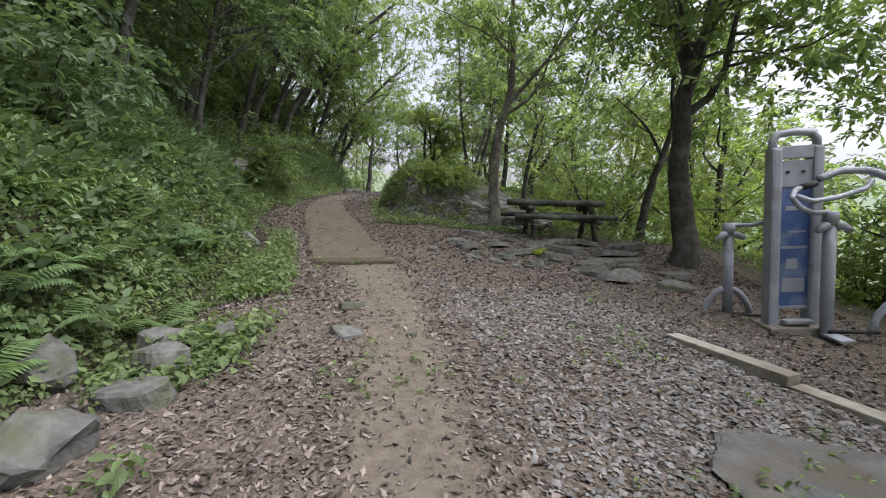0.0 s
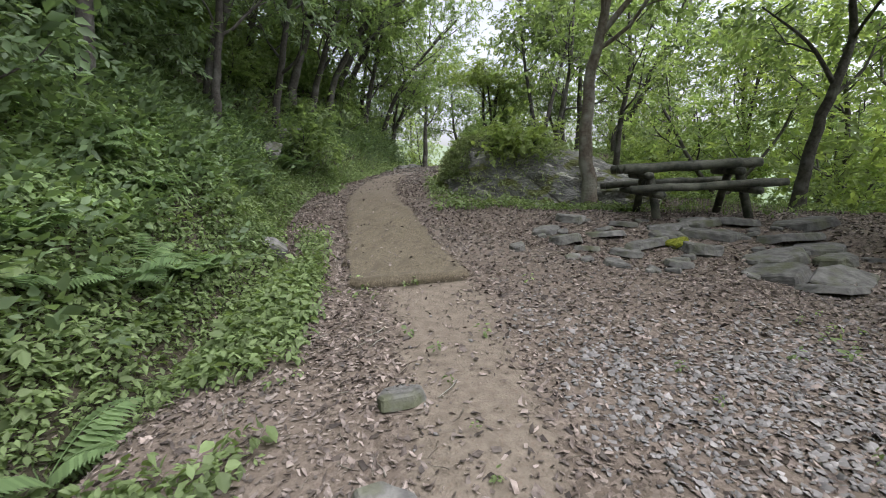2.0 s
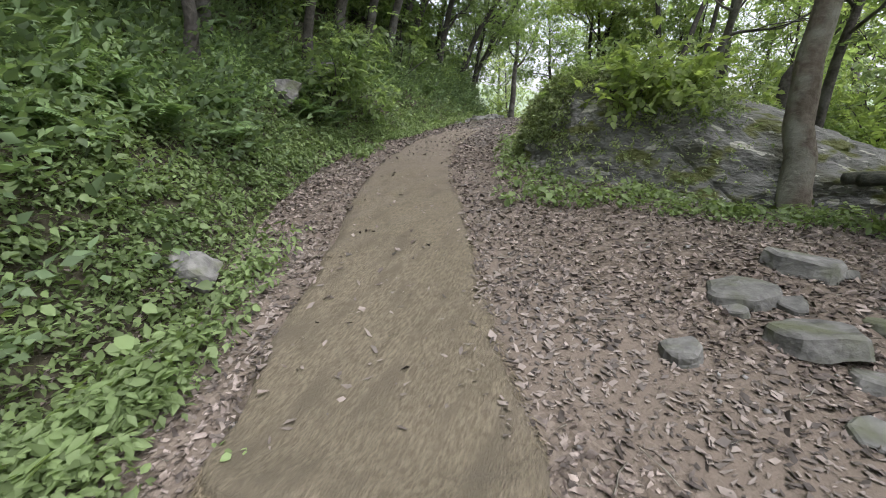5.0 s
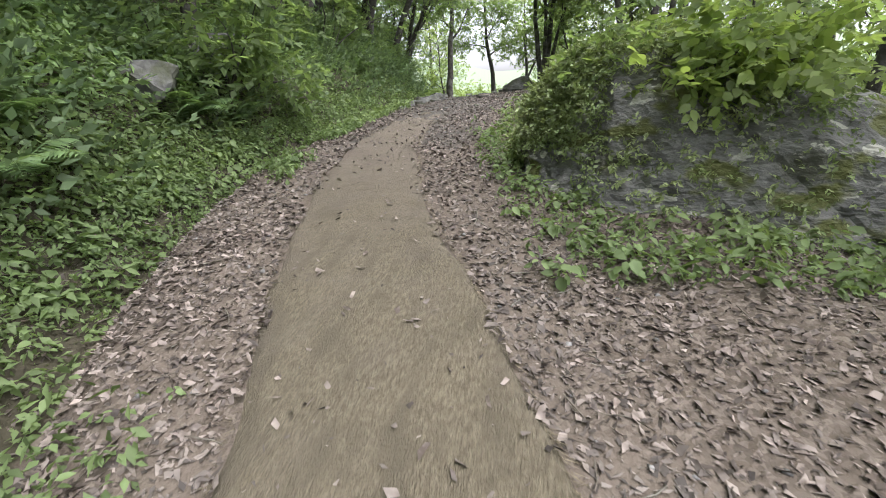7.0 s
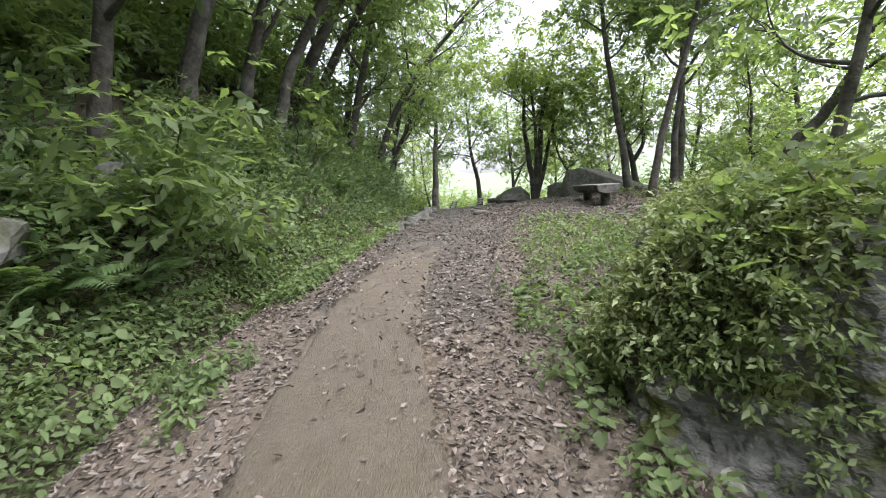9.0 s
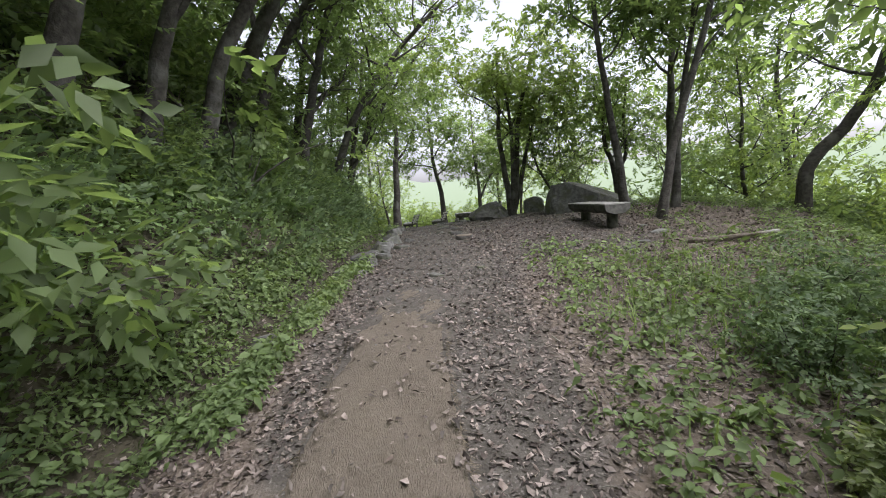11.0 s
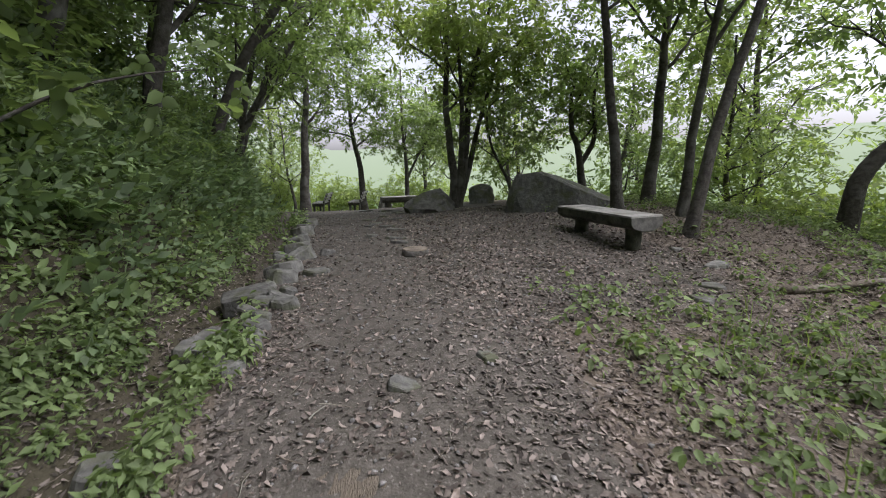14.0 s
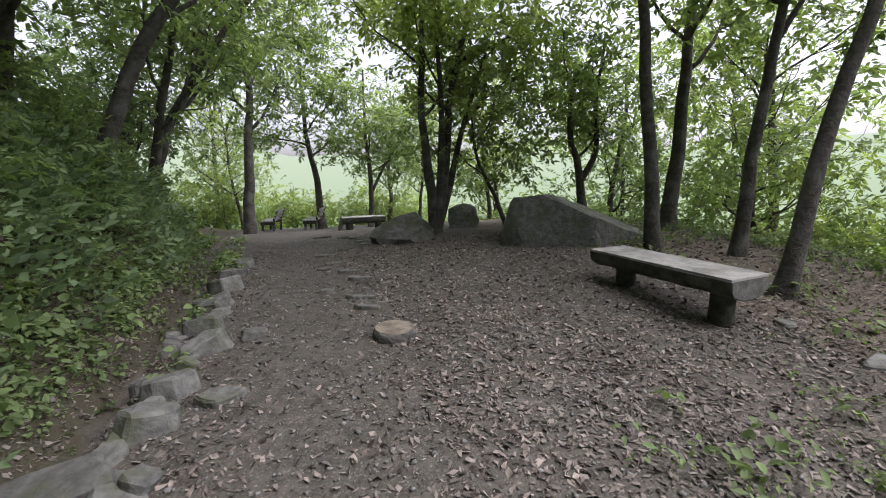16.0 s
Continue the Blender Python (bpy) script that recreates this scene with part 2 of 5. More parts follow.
class Heap:
    """Gathers verts and faces of many pieces for one mesh."""

    def __init__(self):
        self.v, self.f, self.n = [], {}, 0

    def add(self, verts, faces):
        faces = np.asarray(faces)
        self.f.setdefault(faces.shape[1], []).append(faces + self.n)
        self.v.append(np.asarray(verts))
        self.n += len(verts)

    def make(self, name, mat, parent=None, smooth_shade=False, label=""):
        return mesh_object(name, np.concatenate(self.v), [np.concatenate(f) for f in self.f.values()], mat, parent, smooth_shade, label)


def rotations(yaw, pitch, roll):
    """Many rotation matrices: roll about y, pitch about x, then yaw about z."""
    cy, sy, cp, sp, cr, sr = np.cos(yaw), np.sin(yaw), np.cos(pitch), np.sin(pitch), np.cos(roll), np.sin(roll)
    z, o = np.zeros_like(cy), np.ones_like(cy)
    Z = np.stack([cy, -sy, z, sy, cy, z, z, z, o], -1).reshape(-1, 3, 3)
    X = np.stack([o, z, z, z, cp, -sp, z, sp, cp], -1).reshape(-1, 3, 3)
    Y = np.stack([cr, z, sr, z, o, z, -sr, z, cr], -1).reshape(-1, 3, 3)
    return Z @ X @ Y


def scatter(template, places, rots, sizes):
    """Verts and faces of a template laid at many places."""
    tv, tf = template
    n = len(places)
    v = np.einsum("nij,kj->nki", rots, tv) * np.asarray(sizes).reshape(n, 1, -1) + np.asarray(places)[:, None]
    f = tf[None] + (np.arange(n) * len(tv))[:, None, None]
    return v.reshape(-1, 3), f.reshape(-1, tf.shape[1])


def join_templates(items):
    v, f, n = [], [], 0
    for a, b in items:
        v.append(a)
        f.append(b + n)
        n += len(a)
    return np.concatenate(v), np.concatenate(f)


def moved(template, at, yaw=0.0, pitch=0.0, roll=0.0, size=1.0):
    r = rotations(np.array([yaw]), np.array([pitch]), np.array([roll]))[0]
    return (template[0] * size) @ r.T + np.array(at), template[1]


# leaf shapes: pointing along +y, lying in xy, folded along the rib
LEAF2 = (np.array([(0, 0, 0), (0.24, 0.42, 0.06), (0, 1, -0.08), (-0.24, 0.42, 0.06)]), np.array([(0, 1, 2), (0, 2, 3)]))
LEAF6 = (np.array([(0, 0, 0), (0.26, 0.25, 0.07), (0.24, 0.6, 0.05), (0, 1, -0.1), (-0.24, 0.6, 0.05), (-0.26, 0.25, 0.07), (0, 0.5, 0)]),
         np.array([(0, 1, 6), (1, 2, 6), (2, 3, 6), (3, 4, 6), (4, 5, 6), (5, 0, 6)]))
LEAF5 = (np.array([(0, 0, 0), (0.25, 0.28, 0.06), (0.21, 0.66, 0.03), (0, 1, -0.09), (-0.21, 0.66, 0.03), (-0.25, 0.28, 0.06)]), np.array([(0, 1, 2), (0, 2, 3), (0, 3, 4), (0, 4, 5)]))


def spray_template(seed, count=9, leaf=LEAF2, length=1.0, size=0.36):
    """A twig with leaves on both sides."""
    r = np.random.default_rng(seed)
    items = []
    for i in range(count):
        t = (i + 0.6) / count
        side = 1 if i % 2 else -1
        at = (0.03 * r.normal(), t * length, -0.22 * t * t * length)
        items.append(moved(leaf, at, -side * (0.9 - 0.5 * t) + 0.25 * r.normal(), -0.25 + 0.3 * r.normal(), 0.4 * r.normal(), size * (0.75 + 0.5 * r.random())))
    return join_templates(items)


def sprig_template(seed, leaves=9, leaf=LEAF5):
    """A low plant: leaves on stems round a base, one unit across."""
    r = np.random.default_rng(seed)
    items = []
    for i in range(leaves):
        a = i * 2.4 + 0.4 * r.normal()
        rad, up = 0.12 + 0.36 * r.random(), 0.25 + 0.55 * r.random()
        at = (math.sin(-a) * rad * 0.6, math.cos(a) * rad * 0.6, up)
        items.append(moved(leaf, at, a, -0.3 + 0.35 * r.normal(), 0.3 * r.normal(), 0.26 + 0.2 * r.random()))
    return join_templates(items)


SPRAYS = [spray_template(i) for i in range(5)]
BROAD_SPRAYS = [spray_template(i + 800, 7, (LEAF5[0] * np.array((1.35, 1, 1)), LEAF5[1]), 1.0, 0.36) for i in range(4)]
SPRIGS = [sprig_template(i + 20) for i in range(5)] + [sprig_template(i + 40, 7, (LEAF5[0] * np.array((1.45, 1, 1.2)), LEAF5[1])) for i in range(3)]


def leaves_at(heap, places, sizes, templates=SPRAYS, tilt=0.45, generator=None):
    """Lays sprays of leaves with random turns at the places."""
    g = generator or rng
    pick = g.integers(0, len(templates), len(places))
    for k, tmpl in enumerate(templates):
        sel = pick == k
        n = int(sel.sum())
        if n:
            heap.add(*scatter(tmpl, places[sel], rotations(g.uniform(0, 2 * np.pi, n), g.normal(-0.1, tilt, n), g.normal(0, tilt, n)), sizes[sel][:, None]))


# ---- ground ----
def ground_material():
    m = bpy.data.materials.new("forest_ground")
    m.use_nodes = True
    n, l = m.node_tree.nodes, m.node_tree.links
    p = n["Principled BSDF"]
    p.inputs["Roughness"].default_value, p.inputs["Specular IOR Level"].default_value = 0.95, 0.2
    geo = n.new("ShaderNodeNewGeometry")

    def tex(sc, detail=6.0):
        t = n.new("ShaderNodeTexNoise")
        t.inputs["Scale"].default_value, t.inputs["Detail"].default_value = sc, detail
        l.new(geo.outputs["Position"], t.inputs["Vector"])
        return t.outputs["Fac"]

    def mix(fac, a, b):
        x = n.new("ShaderNodeMix")
        x.data_type = "RGBA"
        l.new(fac, x.inputs["Factor"])
        for socket, v in ((x.inputs["A"], a), (x.inputs["B"], b)):
            if isinstance(v, tuple):
                socket.default_value = (*v, 1)
            else:
                l.new(v, socket)
        return x.outputs["Result"]

    def span(v, lo, hi):
        r = n.new("ShaderNodeMapRange")
        r.inputs["From Min"].default_value, r.inputs["From Max"].default_value = lo, hi
        l.new(v, r.inputs["Value"])
        return r.outputs[0]

    def mask(name, wobble):
        a = n.new("ShaderNodeAttribute")
        a.attribute_name = name
        add = n.new("ShaderNodeMath")
        add.operation = "MULTIPLY_ADD"
        l.new(tex(3.5), add.inputs[0])
        add.inputs[1].default_value = wobble
        l.new(a.outputs["Fac"], add.inputs[2])
        return span(add.outputs[0], 0.5 + wobble * 0.3, 0.5 + wobble * 0.7)

    soil = mix(span(tex(9), 0.35, 0.65), (0.066, 0.055, 0.044), (0.125, 0.104, 0.086))
    v = n.new("ShaderNodeTexVoronoi")
    v.inputs["Scale"].default_value = 38.0
    l.new(geo.outputs["Position"], v.inputs["Vector"])
    sepv = n.new("ShaderNodeSeparateColor")
    l.new(v.outputs["Color"], sepv.inputs[0])
    soil = mix(span(sepv.outputs[0], 0.35, 0.95), soil, (0.175, 0.148, 0.124))
    soil = mix(span(sepv.outputs[1], 0.6, 1.1), soil, (0.085, 0.068, 0.052))
    soil = mix(span(tex(0.8, 3), 0.45, 0.65), soil, (0.13, 0.108, 0.088))
    sand = mix(span(tex(14), 0.35, 0.65), (0.118, 0.101, 0.08), (0.168, 0.145, 0.117))
    sand = mix(span(tex(60), 0.55, 0.7), sand, (0.14, 0.113, 0.087))
    trod = mix(span(tex(12), 0.35, 0.65), (0.058, 0.053, 0.046), (0.098, 0.09, 0.079))
    trod = mix(span(tex(45), 0.58, 0.7), trod, (0.17, 0.16, 0.146))
    far = mix(span(tex(0.5), 0.4, 0.6), (0.05, 0.09, 0.03), (0.09, 0.14, 0.05))
    soil = mix(mask("humus", 0.4), soil, (0.055, 0.05, 0.034))
    c = mix(mask("trod", 0.5), soil, trod)
    c = mix(mask("sand", 0.7), c, sand)
    c = mix(mask("green", 0.4), c, far)
    l.new(c, p.inputs["Base Color"])
    b = n.new("ShaderNodeBump")
    b.inputs["Strength"].default_value, b.inputs["Distance"].default_value = 0.6, 0.02
    l.new(tex(55, 8), b.inputs["Height"])
    l.new(b.outputs[0], p.inputs["Normal"])
    return m


def stretched(lo, hi, step, far, grow=1.16):
    mid = np.arange(lo, hi + step / 2, step)
    out, d, a = [], step, 0.0
    while a < far:
        d *= grow
        a += d
        out.append(a)
    out = np.array(out)
    return np.concatenate((lo - out[::-1], mid, hi + out))


def sand_mask(x, y):
    s = x - path_x(y)
    wide = np.interp(y, (-6, 0, 3, 5.5, 6.8, 7.6), (0.3, 0.24, 0.26, 0.36, 0.42, 0.3))
    return smooth(wide + 0.32 - np.abs(s - 0.27), 0.0, 0.5) * (1 - smooth(y, 7.0, 7.8))


def make_ground():
    gx, gy = stretched(-9, 7, 0.12, 900), stretched(-3, 30, 0.13, 900)
    X, Y = np.meshgrid(gx, gy)
    Z = land(X, Y)
    nx, ny = len(gx), len(gy)
    i, j = np.meshgrid(np.arange(ny - 1), np.arange(nx - 1), indexing="ij")
    quads = np.stack([i * nx + j, i * nx + j + 1, (i + 1) * nx + j + 1, (i + 1) * nx + j], -1).reshape(-1, 4)
    ob = mesh_object("ground", np.stack([X, Y, Z], -1).reshape(-1, 3), quads, ground_material(), None, True)
    s = X - path_x(Y)
    trod = smooth(1.5 - np.abs(s - 0.2), 0.0, 0.9) * smooth(Y, 12.5, 15.0) + smooth(3.6 - np.abs(s - 1.3), 0, 1.5) * smooth(Y, 17, 21)
    green = smooth(X - edge_x(Y), 0.5, 4.0) + smooth(bank_s(Y) - s, 6.0, 9.0) + smooth(Y, 40, 46)
    for name, values in (("sand", sand_mask(X, Y)), ("trod", np.clip(trod, 0, 1)), ("green", np.clip(green, 0, 1)), ("humus", smooth(bank_s(Y) - s, -0.25, 0.3))):
        ob.data.attributes.new(name, "FLOAT", "POINT").data.foreach_set("value", values.astype(np.float32).ravel())
    return tagged(ob, "brown forest soil with a worn sandy trail climbing along a slope", "ground", "", "structure")


ground = make_ground()


# ---- trees ----
def wander(start, way, length, n, bend, lift, g):
    """A crooked line for a limb."""
    p = [np.array(start, float)]
    d = np.array(way, float)
    d /= np.linalg.norm(d)
    for _ in range(n):
        d = d + g.normal(0, bend, 3) + np.array((0, 0, lift))
        d /= np.linalg.norm(d)
        p.append(p[-1] + d * length / n)
    return np.array(p)


def tree(base, line, radius, label, limbs=7, limb_from=0.4, reach=2.2, sprays=900, leaf=0.42, leaf_mat=None, bark=None, seed=1, limb_lift=0.12, spread=0.55, clump=26, forks=(), group="woodland trees", tall=1.0, fork_from=0.3):
    """A tree: tapered crooked trunk with limbs and twigs, and a crown of leaf sprays gathered at the twigs.
    line: the trunk's bends as offsets from the base."""
    g = np.random.default_rng(seed)
    x, y = base[:2]
    root = thing("tree", (x, y, ground_z(x, y) - 0.05), label, "tree", group)
    pts = np.array([(0, 0, 0), *line], float) * np.array((1, 1, tall))
    t = np.linspace(0, len(pts) - 1, (len(pts) - 1) * 4 + 1)
    dense = np.stack([np.interp(t, np.arange(len(pts)), pts[:, k]) for k in range(3)], -1)
    soft = dense.copy()
    for _ in range(2):
        soft[1:-1] = (soft[:-2] + 2 * soft[1:-1] + soft[2:]) / 4
    soft[1:-1, :2] += g.normal(0, radius * 0.12, (len(soft) - 2, 2))
    f = np.linspace(0, 1, len(soft))
    radii = radius * (1 - 0.72 * f) * (1 + 0.3 * np.exp(-f * 22))
    wood = Heap()
    wood.add(*tube(soft, radii, 10))
    tips = []
    stems = [(soft, radii)]
    for fork in forks:
        at, fr, *bends = fork
        k = int(at * (len(soft) - 1))
        fp = np.array([soft[k], *[soft[k] + np.array(b) for b in bends]])
        tt = np.linspace(0, len(fp) - 1, (len(fp) - 1) * 4 + 1)
        fd = np.stack([np.interp(tt, np.arange(len(fp)), fp[:, q]) for q in range(3)], -1)
        for _ in range(2):
            fd[1:-1] = (fd[:-2] + 2 * fd[1:-1] + fd[2:]) / 4
        frr = np.linspace(radii[k] * fr, radii[k] * fr * 0.3, len(fd))
        wood.add(*tube(fd, frr, 8))
        stems.append((fd, frr))
    for i in range(limbs):
        stem, sr = stems[i % len(stems)]
        lo = limb_from if stem is soft else fork_from
        k = int((lo + (1 - lo) * (i + 0.5 * g.random()) / max(limbs, 1)) * (len(stem) - 1))
        a = i * 2.4 + g.uniform(-0.5, 0.5)
        line_l = wander(stem[k], (math.cos(a), math.sin(a), 0.45 + 0.3 * g.random()), reach * (0.7 + 0.5 * g.random()), 7, 0.17, limb_lift, g)
        r0 = max(sr[k] * 0.5, 0.012)
        wood.add(*tube(line_l, np.linspace(r0, 0.008, len(line_l)), 6))
        for q in range(4):
            k2 = 2 + int(g.random() * 5)
            b = a + g.uniform(-1.2, 1.2)
            tw = wander(line_l[k2], (math.cos(b), math.sin(b), 0.25 + 0.3 * g.random()), reach * 0.5 * (0.6 + 0.7 * g.random()), 5, 0.22, 0.05, g)
            wood.add(*tube(tw, np.linspace(r0 * 0.4, 0.004, len(tw)), 4))
            tips += [tw[-1], tw[3]]
        tips.append(line_l[-1])
    tips += [stem[-1] for stem, _ in stems]
    wood.make("trunk", bark or M_BARK_DARK, root, True)
    if sprays:
        tips = np.array(tips)
        heart = tips[g.integers(0, len(tips), sprays)]
        at = heart + g.normal(0, 1, (sprays, 3)) * np.array((spread, spread, spread * 0.55))
        crown = Heap()
        leaves_at(crown, at, leaf * g.uniform(0.7, 1.35, sprays), generator=g)
        crown.make("crown", leaf_mat or M_LEAF, root)
    return root


def shrub(base, height, width, label, sprays=420, leaf=0.36, leaf_mat=None, seed=1, group="bushes on the bank", lean=(0, 0), stems=6, templates=SPRAYS):
    g = np.random.default_rng(seed)
    x, y = base[:2]
    root = thing("shrub", (x, y, ground_z(x, y) - 0.03), label, "shrub", group)
    tips = []
    for i in range(stems):
        a = i * 2.4 + g.uniform(-0.5, 0.5)
        line_l = wander((0, 0, 0), (math.cos(a) * 0.6 + lean[0], math.sin(a) * 0.6 + lean[1], 1.0), height * (0.7 + 0.4 * g.random()), 6, 0.18, -0.02, g)
        mesh_object("stem", *tube(line_l, np.linspace(0.022, 0.005, len(line_l)), 5), M_BARK_DARK, root, True)
        tips += [line_l[-1], line_l[-2], line_l[-3], line_l[3]]
    tips = np.array(tips)
    at = tips[g.integers(0, len(tips), sprays)] + g.normal(0, 1, (sprays, 3)) * np.array((width, width, width * 0.7)) * 0.33
    at[:, 2] = np.maximum(at[:, 2], 0.05)
    crown = Heap()
    leaves_at(crown, at, leaf * g.uniform(0.65, 1.35, sprays), templates, generator=g)
    crown.make("crown", leaf_mat or M_LEAF_DARK, root)
    return root


DARK, PALE = M_BARK_DARK, M_BARK
# by the clearing
tree((4.5, 8.4), [(-0.13, 0.05, 1.6), (-0.24, 0.1, 3.2), (0.2, 0.2, 4.4), (0.8, 0.4, 6.2)], 0.23, "thick dark-barked forked tree beside the exercise machine", 12, 0.45, 3.3, 2000, seed=3, forks=((0.62, 0.8, (-0.35, 0.1, 1.1), (-0.9, 0.2, 2.6), (-1.4, 0.0, 4.2)),))
tree((1.22, 11.55), [(-0.1, 0.03, 1.3), (-0.02, 0.05, 2.5), (0.25, 0.1, 3.6), (0.3, 0.15, 4.8), (0.2, 0.3, 6.6)], 0.15, "grey tree bending over beside the mossy boulder", 8, 0.5, 2.2, 430, bark=PALE, seed=4, forks=((0.56, 0.75, (0.55, 0.1, 0.6), (1.3, 0.2, 1.5), (2.3, 0.4, 3.0)),))
tree((5.0, 11.6), [(0.1, 0.0, 1.0), (0.35, 0.0, 2.0), (0.75, 0.1, 3.0), (0.6, 0.1, 4.2), (0.9, 0.2, 5.6)], 0.12, "slender crooked dark tree behind the picnic table", 6, 0.4, 2.0, 330, seed=5, forks=((0.45, 0.6, (-0.4, 0.1, 0.8), (-1.2, 0.2, 1.5)),))
tree((5.67, 16.3), [(0.0, 0, 1.4), (0.0, 0.1, 2.0), (-0.7, 0.2, 3.0), (-1.5, 0.3, 4.6)], 0.13, "low forked dark tree with wide arms past the table", 6, 0.5, 1.8, 230, seed=6, forks=((0.45, 0.8, (0.7, 0.1, 0.6), (1.8, 0.3, 1.9), (2.2, 0.3, 3.2)),))
tree((2.4, 14.8), [(0.1, 0, 1.6), (0.4, 0.1, 3.0), (0.3, 0.1, 5.0)], 0.09, "thin dark tree behind the boulder", 6, 0.4, 1.8, 170, seed=7)
tree((0.9, 15.5), [(0.1, 0, 1.6), (0.5, 0.1, 3.2), (0.6, 0.1, 5.2)], 0.09, "thin dark tree behind the boulder", 6, 0.4, 1.8, 170, seed=8)
# at the crest
tree((-6.3, 33.6), [(0.1, 0, 2.2), (0.35, 0, 4.5), (0.3, 0, 8.0)], 0.2, "tall straight dark tree on the crest of the trail", 7, 0.55, 2.2, 900, seed=9)
tree((-4.0, 36.5), [(-0.1, 0, 2.0), (-0.45, 0, 3.8), (-0.5, 0, 6.5)], 0.17, "dark tree beside the resting benches", 6, 0.5, 2.0, 800, seed=10)
tree((-2.1, 35.5), [(0.05, 0, 1.8), (-0.1, 0, 3.4), (-0.1, 0, 6.0)], 0.12, "thin forked tree beside the resting benches", 6, 0.4, 1.8, 700, seed=11, forks=((0.3, 0.7, (0.6, 0, 1.2), (1.4, 0, 2.2)),))
tree((-1.4, 27.5), [(-0.15, 0, 1.3), (-0.3, 0, 3.0), (-0.2, 0, 5.5)], 0.14, "many-stemmed leafy tree among rocks on the crest", 9, 0.62, 2.0, 1200, fork_from=0.6, seed=12, leaf_mat=M_LEAF_YELLOW, forks=((0.06, 0.8, (0.22, 0, 1.4), (0.35, 0, 3.2), (0.9, 0, 5.2)), (0.05, 0.6, (0.1, -0.1, 1.3), (0.12, -0.2, 3.0), (-0.1, -0.3, 5.0)), (0.04, 0.6, (0.36, 0.1, 1.1), (0.62, 0.1, 2.3), (1.2, 0.1, 4.0))))
tree((0.2, 27.2), [(-0.3, 0, 0.8), (-0.8, 0, 1.7), (-0.9, 0, 3.0)], 0.06, "thin curving sapling behind a rock", 4, 0.4, 1.3, 260, seed=13)
tree((2.3, 27.4), [(-0.1, 0, 1.0), (-0.5, 0, 2.2), (-0.4, 0, 3.6)], 0.13, "forked dark tree behind the log bench", 5, 0.5, 1.8, 500, seed=14, forks=((0.34, 0.9, (0.45, 0, 0.7), (0.3, 0, 1.8), (0.5, 0, 3.2)),))
tree((0.98, 23.4), [(-0.25, 0, 1.5), (-0.6, 0, 3.0), (-0.8, 0.1, 6.5)], 0.115, "straight dark tree behind the log bench", 7, 0.6, 2.2, 700, tall=1.4, seed=15)
tree((3.0, 25.4), [(0.1, 0, 1.5), (0.15, 0, 3.0), (0.5, 0.1, 6.0)], 0.16, "dark tree with hanging bark past the log bench", 7, 0.5, 2.2, 700, tall=1.4, seed=16)
tree((1.95, 22.85), [(0.1, 0, 1.4), (0.45, 0, 2.8), (0.6, 0, 5.5)], 0.10, "dark leaning tree past the log bench", 7, 0.6, 2.2, 700, tall=1.4, seed=17, forks=((0.5, 0.7, (0.6, 0, 0.9), (1.5, 0, 1.8)),))
tree((0.93, 21.38), [(0.22, 0, 1.0), (0.8, 0, 2.4), (1.35, 0, 3.8), (1.9, 0, 6.0)], 0.1, "dark leaning tree at the end of the log bench", 7, 0.6, 2.4, 700, tall=1.4, seed=18)
tree((3.9, 21.4), [(-0.1, 0, 1.0), (0.6, -0.2, 1.8), (1.0, -0.35, 2.5), (1.2, -0.4, 3.3), (2.0, -0.7, 4.6), (2.4, -0.8, 6.5)], 0.15, "crooked dark tree on the edge of the drop", 7, 0.5, 2.2, 480, seed=19)
# arching over the trail from the bank
for k, (bx, by, dx, rr) in enumerate(((-6.6, 6.5, 3.0, 0.14), (-7.2, 12.0, 3.4, 0.15), (-7.6, 16.8, 3.2, 0.16), (-5.6, 1.5, 2.2, 0.12), (-7.8, 22.0, 4.2, 0.15), (-7.4, 19.2, 4.4, 0.14), (-7.2, 26.0, 4.0, 0.14), (-7.8, 29.5, 3.0, 0.14))):
    tree((bx, by), [(dx * 0.12, 0, 1.6), (dx * 0.4, 0.2, 3.4), (dx * 0.75, 0.3, 4.8), (dx * 1.1, 0.4, 6.0)], rr, "tree arching out over the trail from the bank", 11, 0.4, 3.0, 560, seed=300 + k, leaf=0.4, spread=0.7)
# on the bank
for k, (bx, by, dx, rr) in enumerate(((-5.2, 3.0, 0.5, 0.1), (-5.8, 7.6, 0.9, 0.11), (-6.4, 11.0, 0.7, 0.1), (-7.0, 14.5, 0.9, 0.12), (-7.5, 18.0, 1.3, 0.14), (-7.9, 20.8, 1.9, 0.2), (-7.3, 23.5, 0.9, 0.15), (-8.3, 26.0, 0.6, 0.15), (-7.6, 29.0, 0.7, 0.13), (-8.8, 16.5, 0.8, 0.15), (-9.0, 9.0, 0.8, 0.15), (-8.5, 4.5, 0.6, 0.13))):
    tree((bx, by), [(dx * 0.3, 0, 1.2), (dx * 0.8, -0.1, 2.6), (dx * 1.5, -0.2, 4.4), (dx * 1.8, -0.3, 6.0)], rr, "dark tree leaning out from the steep bank", 9, 0.35, 2.5, 650, seed=40 + k, leaf_mat=M_LEAF_DARK if by < 16 else M_LEAF)


# ---- more wood: shared shapes set out along the slopes ----
def set_out(source, spots, g):
    """Copies of a tree or shrub at spots (x, y, size), each turned."""
    for x, y, k in spots:
        m = pose(x, y, ground_z(x, y) - 0.05, g.uniform(-5, 5), g.uniform(-5, 5), g.uniform(0, 360)) @ Matrix.Scale(k, 4)
        copy_thing(source, m)


